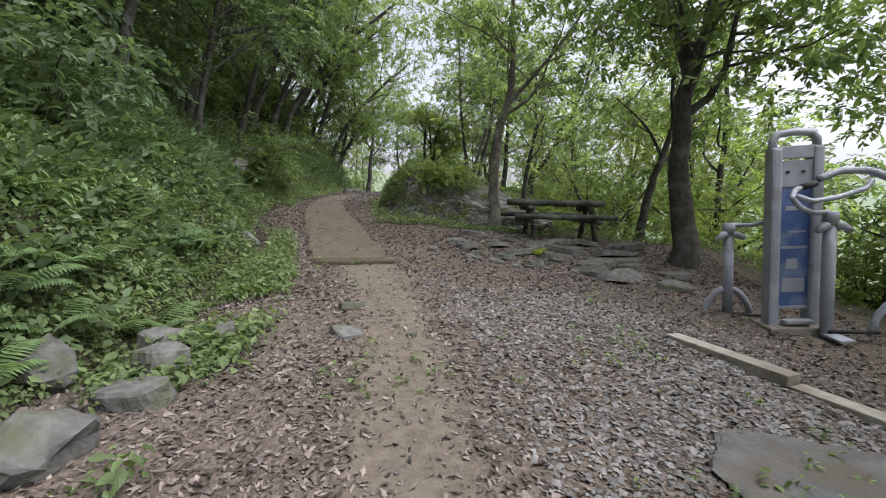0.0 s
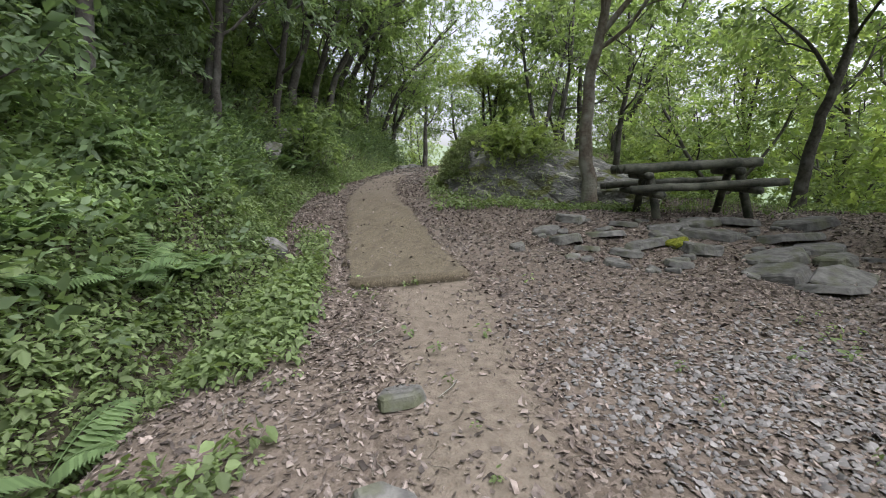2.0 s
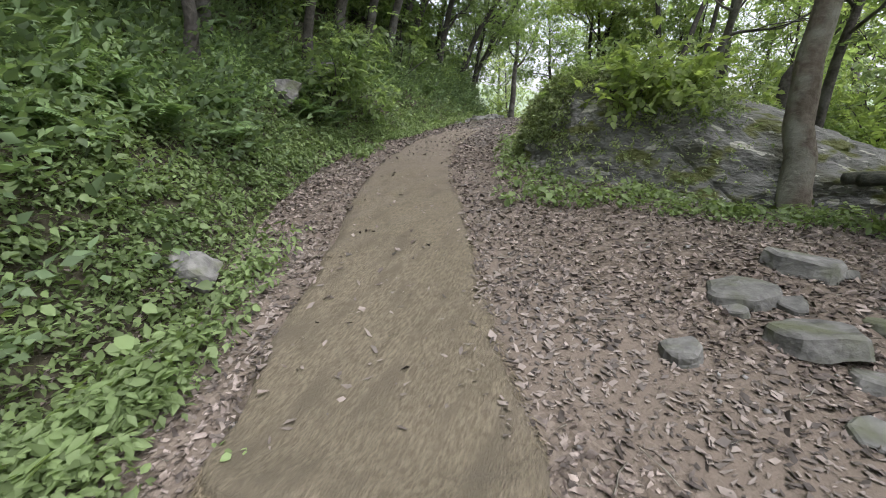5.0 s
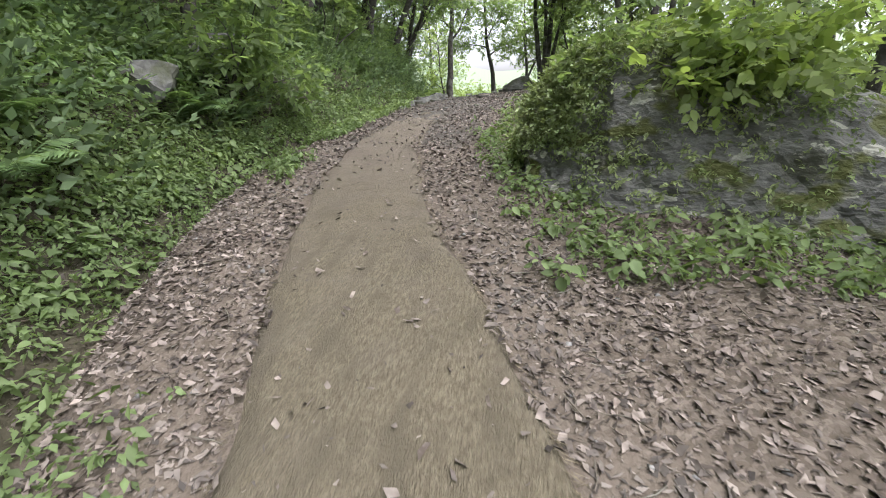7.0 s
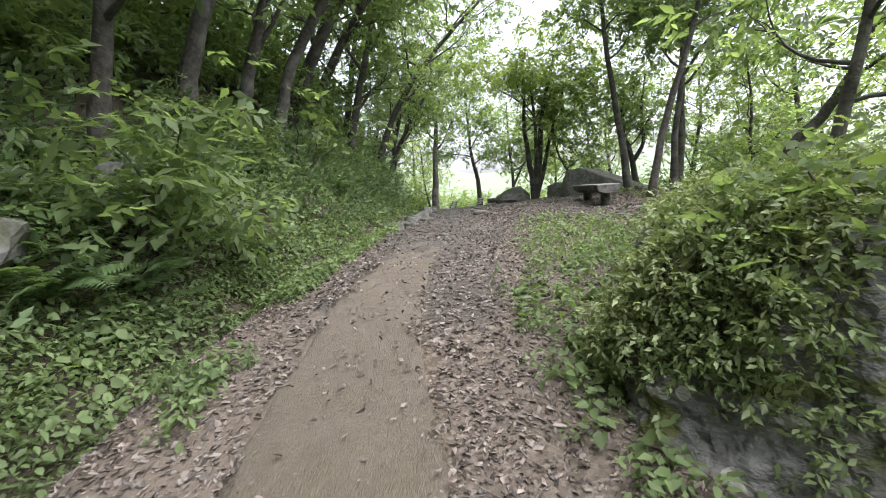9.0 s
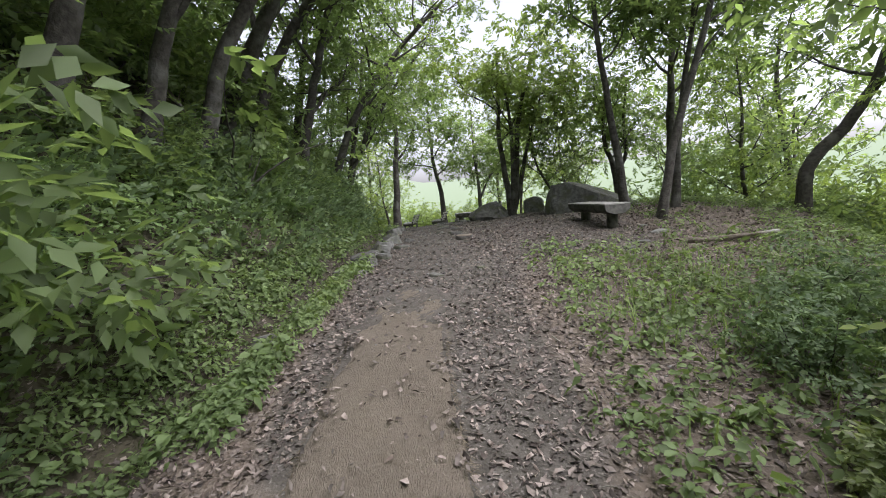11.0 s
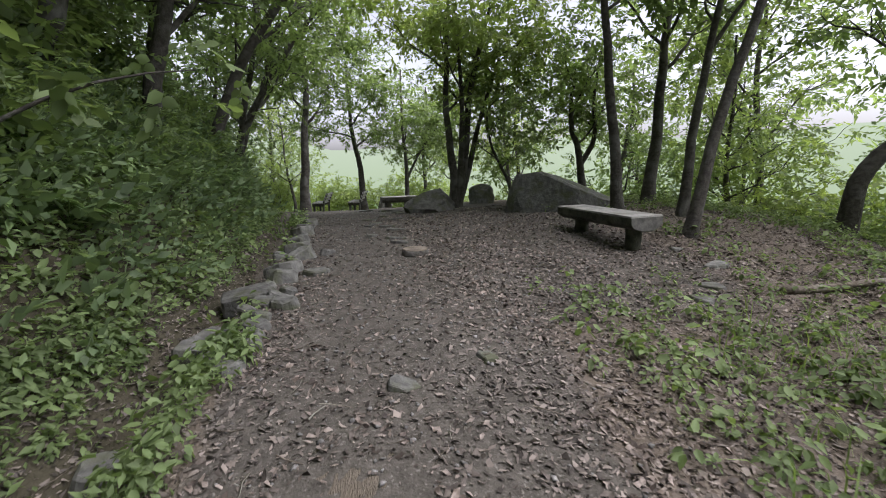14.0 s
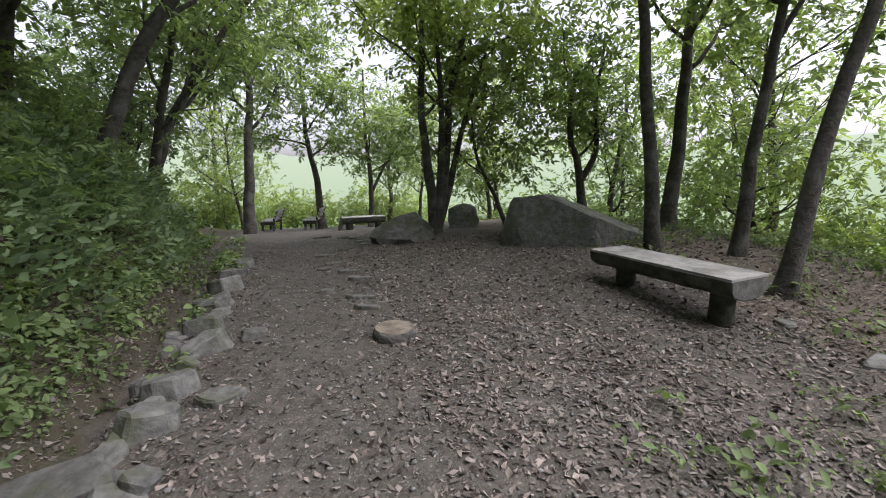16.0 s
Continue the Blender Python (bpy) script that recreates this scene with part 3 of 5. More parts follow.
g_set = np.random.default_rng(11)
wood_a = tree((9.5, 6.0), [(0.2, 0, 2.0), (0.1, 0.3, 4.0), (0.5, 0.2, 6.5), (0.4, 0.4, 9.0)], 0.17, "leafy broadleaved tree on the falling slope", 12, 0.3, 2.6, 620, leaf=0.52, seed=71, spread=0.75, group="slope trees")
wood_b = tree((8.5, 13.0), [(-0.2, 0, 2.0), (-0.6, 0.2, 4.0), (-0.5, 0.2, 7.0), (-0.9, 0.1, 9.5)], 0.15, "pale green leafy tree on the falling slope", 12, 0.3, 2.6, 600, leaf=0.52, leaf_mat=M_LEAF_YELLOW, seed=72, spread=0.75, group="slope trees")
wood_c = tree((-12.5, 6.0), [(0.4, 0, 2.0), (0.9, 0, 4.5), (1.1, 0, 7.5)], 0.16, "dark leafy tree high on the bank", 12, 0.25, 2.8, 650, leaf=0.55, leaf_mat=M_LEAF_DARK, seed=73, spread=0.8, group="bank trees")
set_out(wood_a, [(9.0, 1.8, 0.8), (8.2, 6.6, 0.8), (10.2, 4.4, 1.0), (10.8, 18.0, 0.8), (10.5, 19.5, 1.1), (8.0, 27.0, 1.0), (5.5, 31.0, 0.8), (3.5, 36.0, 0.8), (12.5, 14.0, 1.1), (13.0, 3.5, 1.1), (14.0, 24.0, 1.1), (-0.5, 42.0, 0.8), (-9.5, 44.0, 0.9), (9.0, 34.0, 1.0)], g_set)
set_out(wood_b, [(5.4, 19.0, 0.55), (5.6, 25.5, 0.6), (9.0, 22.5, 0.9), (9.8, 16.5, 0.95), (7.6, 19.6, 0.75), (2.0, 33.0, 0.55), (0.5, 38.5, 0.6), (-7.8, 41.0, 0.6), (16.0, 10.0, 1.1), (11.0, 30.0, 1.0), (8.4, 5.6, 0.7)], g_set)
set_out(wood_c, [(-11.0, 0.5, 0.9), (-10.5, 11.5, 0.9), (-11.0, 17.0, 1.0), (-10.5, 22.0, 0.9), (-11.5, 27.0, 0.95), (-13.0, 13.5, 1.1), (-13.5, 20.0, 1.1), (-9.5, 31.5, 0.75), (-11.0, 36.0, 0.8), (-7.5, -1.5, 0.8), (-14.0, 1.5, 1.1)], g_set)

# trees out of view behind and beside the start, added to shade the clearing
set_out(wood_a, [(3.2, -4.5, 0.9), (6.8, -2.0, 0.9), (-0.5, -8.0, 1.0), (5.8, 1.0, 0.75)], g_set)
set_out(wood_c, [(-4.8, -4.5, 0.85), (-3.6, -9.0, 1.0)], g_set)

bush_a = shrub((-4.9, 5.2), 1.5, 1.0, "dense dark green shrub on the steep bank", 240, 0.34, M_LEAF_DARK, 81, lean=(0.35, 0))
bush_b = shrub((-4.6, 1.0), 1.7, 1.1, "overhanging green shrub on the steep bank", 240, 0.4, M_LEAF_DARK, 82, lean=(0.5, 0))
bush_e = shrub((-6.2, 14.0), 1.6, 1.1, "leafy mid-green shrub hanging over the steep bank", 240, 0.38, M_LEAF, 85, lean=(0.45, 0))
bush_c = shrub((6.9, 7.0), 1.6, 1.3, "bright green leafy shrub on the falling slope", 300, 0.34, M_LEAF_YELLOW, 83, group="bushes on the slope")
bush_d = shrub((6.6, 4.0), 1.4, 1.2, "mid-green leafy shrub on the falling slope", 300, 0.34, M_LEAF, 84, group="bushes on the slope")


def along_bank(b, y):
    return float(path_x(y) + bank_s(y) - b)


spots_a, spots_b = [], []
for i in range(26):
    yy = -1.5 + i * 1.22
    spots_a.append((along_bank(2.6 + 1.2 * g_set.random(), yy), yy, 0.75 + 0.3 * g_set.random()))
    spots_b.append((along_bank(3.6 + 1.8 * g_set.random(), yy + 0.6), yy + 0.6, 0.95 + 0.45 * g_set.random()))
low_spots = [(along_bank(1.25 + 0.9 * g_set.random(), yy), yy, 0.4 + 0.22 * g_set.random()) for yy in np.arange(16.5, 30.0, 1.05)]
first_half = low_spots[::2] + spots_a[::2] + spots_b[1::2]
second_half = low_spots[1::2] + spots_b[::2] + spots_a[1::2]
# darker leaves before y 12: shade of the near trees put into the colour
set_out(bush_a, [p for p in first_half if p[1] < 12], g_set)
set_out(bush_b, [p for p in second_half if p[1] < 12], g_set)
set_out(bush_e, [p for p in first_half + second_half if p[1] >= 12], g_set)
set_out(bush_a, [(-0.9, 15.1, 0.42), (-0.2, 15.9, 0.5), (-0.5, 14.5, 0.5), (0.5, 16.8, 0.5), (0.3, 15.2, 0.55)], g_set)
spots_c, spots_d = [], []
for i in range(24):
    yy = 1.0 + i * 1.5
    spots_c.append((float(edge_x(yy)) + 1.0 + 1.2 * g_set.random(), yy, 0.7 + 0.4 * g_set.random()))
    spots_d.append((float(edge_x(yy)) + 2.4 + 2.5 * g_set.random(), yy + 0.7, 0.9 + 0.6 * g_set.random()))
set_out(bush_c, [p for i, p in enumerate(spots_c) if p[1] > 7.5 and i % 3 != 2 and not 14.5 < p[1] < 22.5] + spots_d[::2], g_set)
set_out(bush_c, [(-11 + 1.35 * i + g_set.uniform(-0.4, 0.4), 40.5 + 4.5 * g_set.random(), 1.0 + 0.7 * g_set.random()) for i in range(14)], g_set)
set_out(bush_d, [(p[0] - 0.3, p[1], p[2] * 0.62) for p in spots_c if 17.0 < p[1] < 22.6], g_set)
set_out(bush_d, [p for i, p in enumerate(spots_c) if i % 3 == 2 or p[1] <= 7.5] + spots_d[1::2], g_set)


shrub((-6.7, 18.7), 1.9, 0.7, "sapling with large pale leaves leaning out from the bank", 46, 0.3, M_PLANT, 98, "", (0.55, 0.0), 4, templates=BROAD_SPRAYS)


# ---- stones and boulders ----
def rock(name, at, size, label, category="stone", group="", seed=1, turn=0.0, sink=0.3, mat=None, level=3, rough=0.22, flat=0.0):
    """A weathered stone: a ball cut by random flats and roughened."""
    g = np.random.default_rng(seed)
    bm = bmesh.new()
    bmesh.ops.create_icosphere(bm, subdivisions=level, radius=1.0)
    cuts = [(Vector(g.normal(0, 1, 3)).normalized(), 0.5 + 0.3 * g.random()) for _ in range(15)]
    if flat:
        cuts.append((Vector((0.1, 0.05, 1)).normalized(), flat))
    off = Vector(g.uniform(-50, 50, 3))
    for v in bm.verts:
        p = v.co.copy()
        for nrm, d in cuts:
            k = p.dot(nrm)
            if k > d:
                p -= nrm * (k - d) * 0.97
        p *= 1.2 + rough * 0.9 * noise.fractal(p * 1.8 + off, 0.8, 2.0, 5)
        v.co = Vector((p.x * size[0], p.y * size[1], p.z * size[2]))
    me = bpy.data.meshes.new(name)
    bm.to_mesh(me)
    bm.free()
    me.materials.append(mat or M_ROCK)
    ob = new(name, me)
    z = ground_z(at[0], at[1]) if len(at) < 3 else at[2]
    ob.matrix_basis = pose(at[0], at[1], z + size[2] * (1 - 2 * sink), 0, 0, turn)
    return tagged(ob, label, category, group)


def flagstone(at, a, b, h, label, group, seed, turn=0.0, sink=0.45, tilt=4.0):
    """An angular flat stone: an uneven prism with worn edges."""
    g = np.random.default_rng(seed)
    n = int(g.integers(5, 8))
    ang = np.sort((np.arange(n) + g.uniform(-0.28, 0.28, n)) / n * 2 * np.pi)
    rad = g.uniform(0.8, 1.15, n)
    bm = bmesh.new()
    top = [bm.verts.new((a * r * math.cos(q) * 0.93, b * r * math.sin(q) * 0.93, h * g.uniform(0.85, 1.1))) for q, r in zip(ang, rad)]
    low = [bm.verts.new((a * r * math.cos(q) * 1.04, b * r * math.sin(q) * 1.04, -h)) for q, r in zip(ang, rad)]
    bm.faces.new(top)
    for i in range(n):
        k = (i + 1) % n
        bm.faces.new((low[i], low[k], top[k], top[i]))
    bmesh.ops.recalc_face_normals(bm, faces=bm.faces)
    bmesh.ops.bevel(bm, geom=[e for e in bm.edges if e.is_manifold], offset=min(0.02, h * 0.35), segments=1, affect="EDGES")
    bmesh.ops.triangulate(bm, faces=bm.faces[:])
    bmesh.ops.subdivide_edges(bm, edges=[e for e in bm.edges if e.calc_length() > 0.09], cuts=2, use_grid_fill=True)
    bmesh.ops.triangulate(bm, faces=bm.faces[:])
    off = Vector(g.uniform(-20, 20, 3))
    for v in bm.verts:
        v.co += Vector((noise.noise(v.co * 9 + off), noise.noise(v.co * 9 - off), noise.noise(v.co * 7 + off * 2))) * min(0.022, h * 0.35)
    ob = part("stone", bm, M_ROCK, None)
    ob.matrix_basis = pose(at[0], at[1], ground_z(at[0], at[1]) + h * (1 - 2 * sink), g.normal(0, tilt), g.normal(0, tilt), turn)
    return tagged(ob, label, "stone", group)


EDGE, SHELF, LOOSE = "stones edging the ditch", "flat stones of the rocky step", "loose trail stones"
rock("stone", (-1.9, 3.58), (0.13, 0.12, 0.13), "pale grey rounded stone beside the ditch plants", group=EDGE, seed=2, sink=0.25)
flagstone((-2.3, 3.45), 0.26, 0.15, 0.09, "flat grey stone slab at the ditch edge", EDGE, 3, 5, 0.15)
flagstone((-2.1, 3.05), 0.2, 0.2, 0.13, "grey square stone at the ditch edge", EDGE, 4, 20, 0.25)
flagstone((-1.98, 2.62), 0.28, 0.13, 0.08, "long flat pale stone at the ditch edge", EDGE, 5, 8, 0.25)
rock("boulder", (-2.08, 2.02), (0.3, 0.24, 0.2), "large smooth grey-green boulder at the ditch edge", "boulder", EDGE, seed=6, sink=0.3, turn=30)
rock("boulder", (-2.8, 2.75), (0.24, 0.22, 0.22), "dark mossy stone in the bank", "boulder", EDGE, seed=7, sink=0.35)
rock("boulder", (-3.5, 2.7), (0.4, 0.3, 0.35), "dark mossy stone in the bank", "boulder", EDGE, seed=8, sink=0.4)
for k, (x, y, a, b, c, txt) in enumerate(((-1.08, 4.74, 0.16, 0.2, 0.07, "rough grey half-buried stone in the trail"), (-0.92, 3.91, 0.16, 0.2, 0.08, "rough grey half-buried stone in the trail"), (-0.33, 3.99, 0.1, 0.06, 0.035, "small flat brown stone on the sandy trail"), (-3.06, 18.46, 0.12, 0.09, 0.04, "pale flat stone lying on the path"), (-3.71, 18.21, 0.13, 0.1, 0.04, "brown flat stone lying on the path"), (0.3, 20.1, 0.17, 0.12, 0.1, "grey stone among fallen leaves"), (0.33, 20.87, 0.13, 0.1, 0.05, "pale flat stone among fallen leaves"), (-0.55, 19.3, 0.16, 0.12, 0.05, "flat stone among fallen leaves"), (-0.2, 19.6, 0.14, 0.1, 0.06, "flat stone among fallen leaves"))):
    flagstone((x, y), a, b, c * 0.5, txt, LOOSE, 20 + k, 37 * k, 0.42)
rock("boulder", (-3.92, 8.4), (0.24, 0.2, 0.22), "grey boulder sitting in the ditch plants", "boulder", seed=31, sink=0.36)
rock("boulder", (-6.75, 14.4), (0.65, 0.3, 0.35), "grey rock outcrop on the leafy bank", "boulder", seed=33, sink=0.5, flat=0.7)
rock("boulder", (-6.3, 12.6), (0.5, 0.3, 0.3), "grey rock outcrop on the leafy bank", "boulder", seed=34, sink=0.5, flat=0.7)
# the rocky step below the table
step_spots = ((0.89, 8.66, 0.26, 0.16), (1.37, 8.38, 0.28, 0.15), (0.35, 8.47, 0.22, 0.16), (1.82, 9.03, 0.3, 0.17), (2.31, 8.69, 0.36, 0.18), (1.98, 8.13, 0.24, 0.15), (0.84, 7.67, 0.16, 0.11), (2.27, 9.14, 0.28, 0.15), (2.41, 7.43, 0.32, 0.18), (2.74, 7.08, 0.3, 0.2), (3.19, 8.64, 0.4, 0.2), (2.63, 7.9, 0.34, 0.18), (2.99, 7.3, 0.3, 0.2), (3.4, 8.3, 0.3, 0.18), (3.5, 6.75, 0.26, 0.2), (1.2, 9.1, 0.24, 0.14), (0.1, 8.9, 0.2, 0.14), (0.55, 9.25, 0.22, 0.12), (1.55, 7.75, 0.18, 0.12), (3.9, 7.6, 0.3, 0.2), (-0.3, 8.2, 0.12, 0.09), (1.05, 8.1, 0.2, 0.12), (2.8, 9.2, 0.32, 0.15), (3.6, 9.1, 0.34, 0.17), (0.6, 8.2, 0.17, 0.1), (1.7, 8.6, 0.22, 0.13), (3.25, 7.85, 0.25, 0.15))
for k, (x, y, a, b) in enumerate(step_spots):
    flagstone((x, y), a * 1.2, b * 1.35, 0.035 + 0.016 * (k % 3), "flat grey-brown stone of the rocky step", SHELF, 50 + k, (k * 53) % 60 - 30, 0.3, 7.0)
for k in range(34):
    flagstone((0.0 + 3.9 * g_set.random(), 7.3 + 2.2 * g_set.random()), 0.07 + 0.09 * g_set.random(), 0.06 + 0.06 * g_set.random(), 0.025, "small flat stone of the rocky step", SHELF, 900 + k, g_set.uniform(0, 180), 0.3, 9.0)
mossy = rock("stone", (1.74, 8.3), (0.15, 0.1, 0.09), "stone capped with bright yellow-green moss", group=SHELF, seed=90, sink=0.3, mat=M_MOSS)
# ditch stones near the crest
for k, (x, y, a, b, c) in enumerate(((-5.15, 20.3, 0.34, 0.24, 0.1), (-4.92, 20.75, 0.22, 0.16, 0.12), (-4.93, 21.23, 0.2, 0.15, 0.12), (-4.86, 21.9, 0.22, 0.13, 0.12), (-5.0, 22.5, 0.2, 0.14, 0.12), (-5.05, 23.2, 0.2, 0.16, 0.1), (-5.1, 23.9, 0.22, 0.18, 0.14), (-5.15, 24.7, 0.2, 0.15, 0.1), (-5.2, 25.5, 0.24, 0.18, 0.1), (-4.75, 20.2, 0.12, 0.1, 0.07), (-4.72, 19.8, 0.14, 0.1, 0.08), (-5.25, 19.3, 0.3, 0.2, 0.12), (-4.55, 21.0, 0.16, 0.1, 0.05), (-4.5, 22.2, 0.15, 0.1, 0.05), (-5.3, 17.9, 0.26, 0.18, 0.06), (-5.35, 16.6, 0.36, 0.24, 0.06))):
    flagstone((x, y), a, b, c, "grey flat stone edging the ditch", EDGE, 120 + k, (k * 41) % 80, 0.38, 9.0)
for k in range(26):
    yy = 18.6 + 0.19 * k
    flagstone((float(path_x(yy)) - 0.95 - 0.35 * g_set.random(), yy), 0.07 + 0.1 * g_set.random(), 0.06 + 0.07 * g_set.random(), 0.05, "small grey stone edging the ditch", EDGE, 1100 + k, g_set.uniform(0, 180), 0.35, 10.0)
for k in range(16):
    flagstone((-4.2 + 1.3 * g_set.random() + 0.1 * k % 0.5, 22.6 + k * 0.42), 0.1 + 0.12 * g_set.random(), 0.06, 0.03, "thin grey stone set across the worn path", LOOSE, 150 + k, g_set.uniform(-20, 20), 0.3)
rock("boulder", (-2.2, 27.0), (0.68, 0.5, 0.55), "dark grey boulder at the foot of a many-stemmed tree", "boulder", "crest boulders", seed=171, sink=0.38, flat=0.72)
rock("boulder", (-0.5, 28.3), (0.5, 0.4, 0.42), "dark boulder behind the crest tree", "boulder", "crest boulders", seed=172, sink=0.4)
rock("boulder", (-3.2, 32.5), (0.3, 0.3, 0.25), "low dark stone on the crest", "boulder", "crest boulders", seed=175, sink=0.3)


def slab_rock():
    """The great tilted slab behind the log bench."""
    bm = bmesh.new()
    bmesh.ops.create_icosphere(bm, subdivisions=5, radius=1.0)
    planes = [(Vector((0, -1, 0.18)), 0.62), (Vector((0.45, 0, 0.9)), 0.55), (Vector((-0.12, 0.1, 1.0)), 0.7), (Vector((-1, -0.1, 0.2)), 0.74), (Vector((0.7, -0.7, 0.1)), 0.75), (Vector((0, 1, 0.1)), 0.7), (Vector((-0.6, -0.8, 0.1)), 0.78)]
    for v in bm.verts:
        p = v.co * 1.15
        for nrm, d in planes:
            u = nrm.normalized()
            k = p.dot(u)
            if k > d:
                p -= u * (k - d) * 0.96
        p *= 1 + 0.05 * noise.fractal(p * 2.2, 1.0, 2.0, 4)
        v.co = Vector((p.x * 1.38, p.y * 1.0, p.z * 1.18))
    ob = part("boulder", bm, M_ROCK, None)
    ob.matrix_basis = pose(0.36, 25.1, 1.92, 0, 0, -32)
    return tagged(ob, "large dark grey slab-sided boulder with a sloping mossy top", "boulder", "crest boulders")


slab_rock()


def boulder_profile(x):
    return np.interp(x, (-2.3, -1.9, -1.4, -0.6, 0.3, 1.2, 2.2, 3.0), (0.9, 1.25, 1.5, 1.5, 1.2, 0.9, 0.55, 0.2))


def great_boulder():
    """A long block of grey rock, high and overhanging at one end, split by a few joints."""
    g = np.random.default_rng(12)
    flats = [(Vector((-0.15, -1, 0.35)), 0.86), (Vector((0.35, -0.9, 0.75)), 0.92), (Vector((-0.9, -0.55, 0.3)), 1.0), (Vector((-1, 0.1, -0.1)), 0.92), (Vector((-0.9, 0.7, 0.25)), 0.98), (Vector((0.3, -1, -0.1)), 0.9), (Vector((0.1, -0.25, 1)), 0.9)]
    flats += [(Vector(g.normal(0, 1, 3)), 1.0 + 0.12 * g.random()) for _ in range(12)]
    flats = [(u.normalized(), d) for u, d in flats]
    joints = [(Vector((0.75, -0.2, 0.62)).normalized(), d, w) for d, w in ((-0.62, 0.022), (0.3, 0.018))]
    bm = bmesh.new()
    bmesh.ops.create_icosphere(bm, subdivisions=7, radius=1.0)
    for v in bm.verts:
        p = v.co
        n4 = (abs(p.x) ** 3 + abs(p.y) ** 3 + abs(p.z) ** 3) ** (1 / 3)
        q = p / n4
        for u, d in flats:
            k = q.dot(u)
            if k > d:
                q = q - u * (k - d) * 0.92
        x = 0.4 + 2.45 * q.x
        y = 12.95 + 1.6 * q.y
        h = float(boulder_profile(x))
        at = Vector((x, y, q.z * 1.2))
        push = 1 + 0.05 * noise.fractal(at * 0.8, 1.0, 2.0, 3) + 0.028 * noise.fractal(at * 3.2, 0.9, 2.1, 5) + 0.012 * noise.fractal(at * 9.0, 0.7, 2.1, 4) - 0.035 * noise.turbulence(Vector((x * 0.6, y, q.z * 2.4)) * 1.6, 4, True)
        for u, d, w in joints:
            k = q.dot(u) - d + 0.05 * noise.noise(at * 1.7)
            push -= w * math.exp(-(k / 0.035) ** 2) - 0.02 * (1 if k > 0 else 0)
        v.co = Vector((0.4 + (x - 0.4) * push, 12.95 + (y - 12.95) * push, 0.85 + h * max(q.z, -0.5) * push * 1.04 + 0.12 * q.y))
    ob = part("boulder", bm, M_BOULDER, None)
    return tagged(ob, "huge grey boulder, its crown overgrown with creeper and shrubs", "boulder")


big_boulder = great_boulder()


def skin_of(ob, count, keep, g):
    """Random places with normals on the faces of a mesh that keep() accepts."""
    me = ob.data
    n = len(me.polygons)
    area, centre, normal = np.empty(n), np.empty(n * 3), np.empty(n * 3)
    me.polygons.foreach_get("area", area)
    me.polygons.foreach_get("center", centre)
    me.polygons.foreach_get("normal", normal)
    centre, normal = centre.reshape(-1, 3), normal.reshape(-1, 3)
    w = area * keep(centre, normal)
    pick = g.choice(n, count, p=w / w.sum())
    return centre[pick] + g.normal(0, 0.03, (count, 3)), normal[pick]


def creeper():
    g = np.random.default_rng(91)

    def keep(c, nrm):
        k = smooth(1.4 - c[:, 0], 0.0, 1.8) * (0.14 + smooth(c[:, 2], 1.5, 2.2) + 0.9 * smooth(c[:, 1], 11.7, 12.5) * smooth(-c[:, 0], 0.8, 1.4))
        clumps = np.sin(c[:, 0] * 3.1 + 1) * np.sin(c[:, 2] * 4.3) * np.sin(c[:, 1] * 2.7) + 0.35
        return k * np.clip(0.12 + 1.3 * clumps, 0.02, 1) * (c[:, 2] > 0.9)

    at, nrm = skin_of(big_boulder, 16000, keep, g)
    at = at + nrm * g.uniform(0.0, 0.10, (len(at), 1))
    h = Heap()
    leaves_at(h, at, g.uniform(0.05, 0.115, len(at)), [spray_template(300 + i, 5, LEAF2, 1.0, 0.5) for i in range(3)], 0.6, g)
    return tagged(h.make("creeper", M_IVY), "small-leaved green creeper hanging over the boulder", "creeper", "", "stuff")


creeper()


for bx, by, bz, bh, bw, bn, bl, bs, bm_leaf in ((-0.95, 12.3, 2.0, 0.45, 0.7, 150, 0.15, 95, M_LEAF), (-0.5, 11.95, 1.85, 0.5, 0.75, 170, 0.21, 96, M_LEAF_YELLOW), (0.0, 12.15, 1.85, 0.6, 0.8, 200, 0.22, 97, M_LEAF_YELLOW), (0.6, 14.0, 1.4, 1.0, 1.0, 220, 0.2, 93, M_LEAF_YELLOW)):
    top_bush = shrub((bx, by), bh, bw, "pale green broad-leaved shrub growing on top of the boulder", bn, bl, bm_leaf, bs, "shrubs on the boulder", templates=BROAD_SPRAYS)
    top_bush.location.z = bz


# ---- coir mat ----
MAT_HALF = 0.67


def mat_half(y):
    return np.interp(y, (7, 10, 11.5, 14.3, 18), (MAT_HALF, MAT_HALF, 0.57, 0.46, 0.42))


def mat_mid(y):
    return path_x(y) - 0.06 * smooth(y, 9.5, 12.0)


def mat_skew(y, u):
    """The front end lies slantwise across the trail, its corners rounded."""
    return 0.14 * u * smooth(9.6 - y, 0.0, 2.6) + 0.25 * np.abs(u) ** 6 * smooth(7.8 - y, 0.0, 0.9)


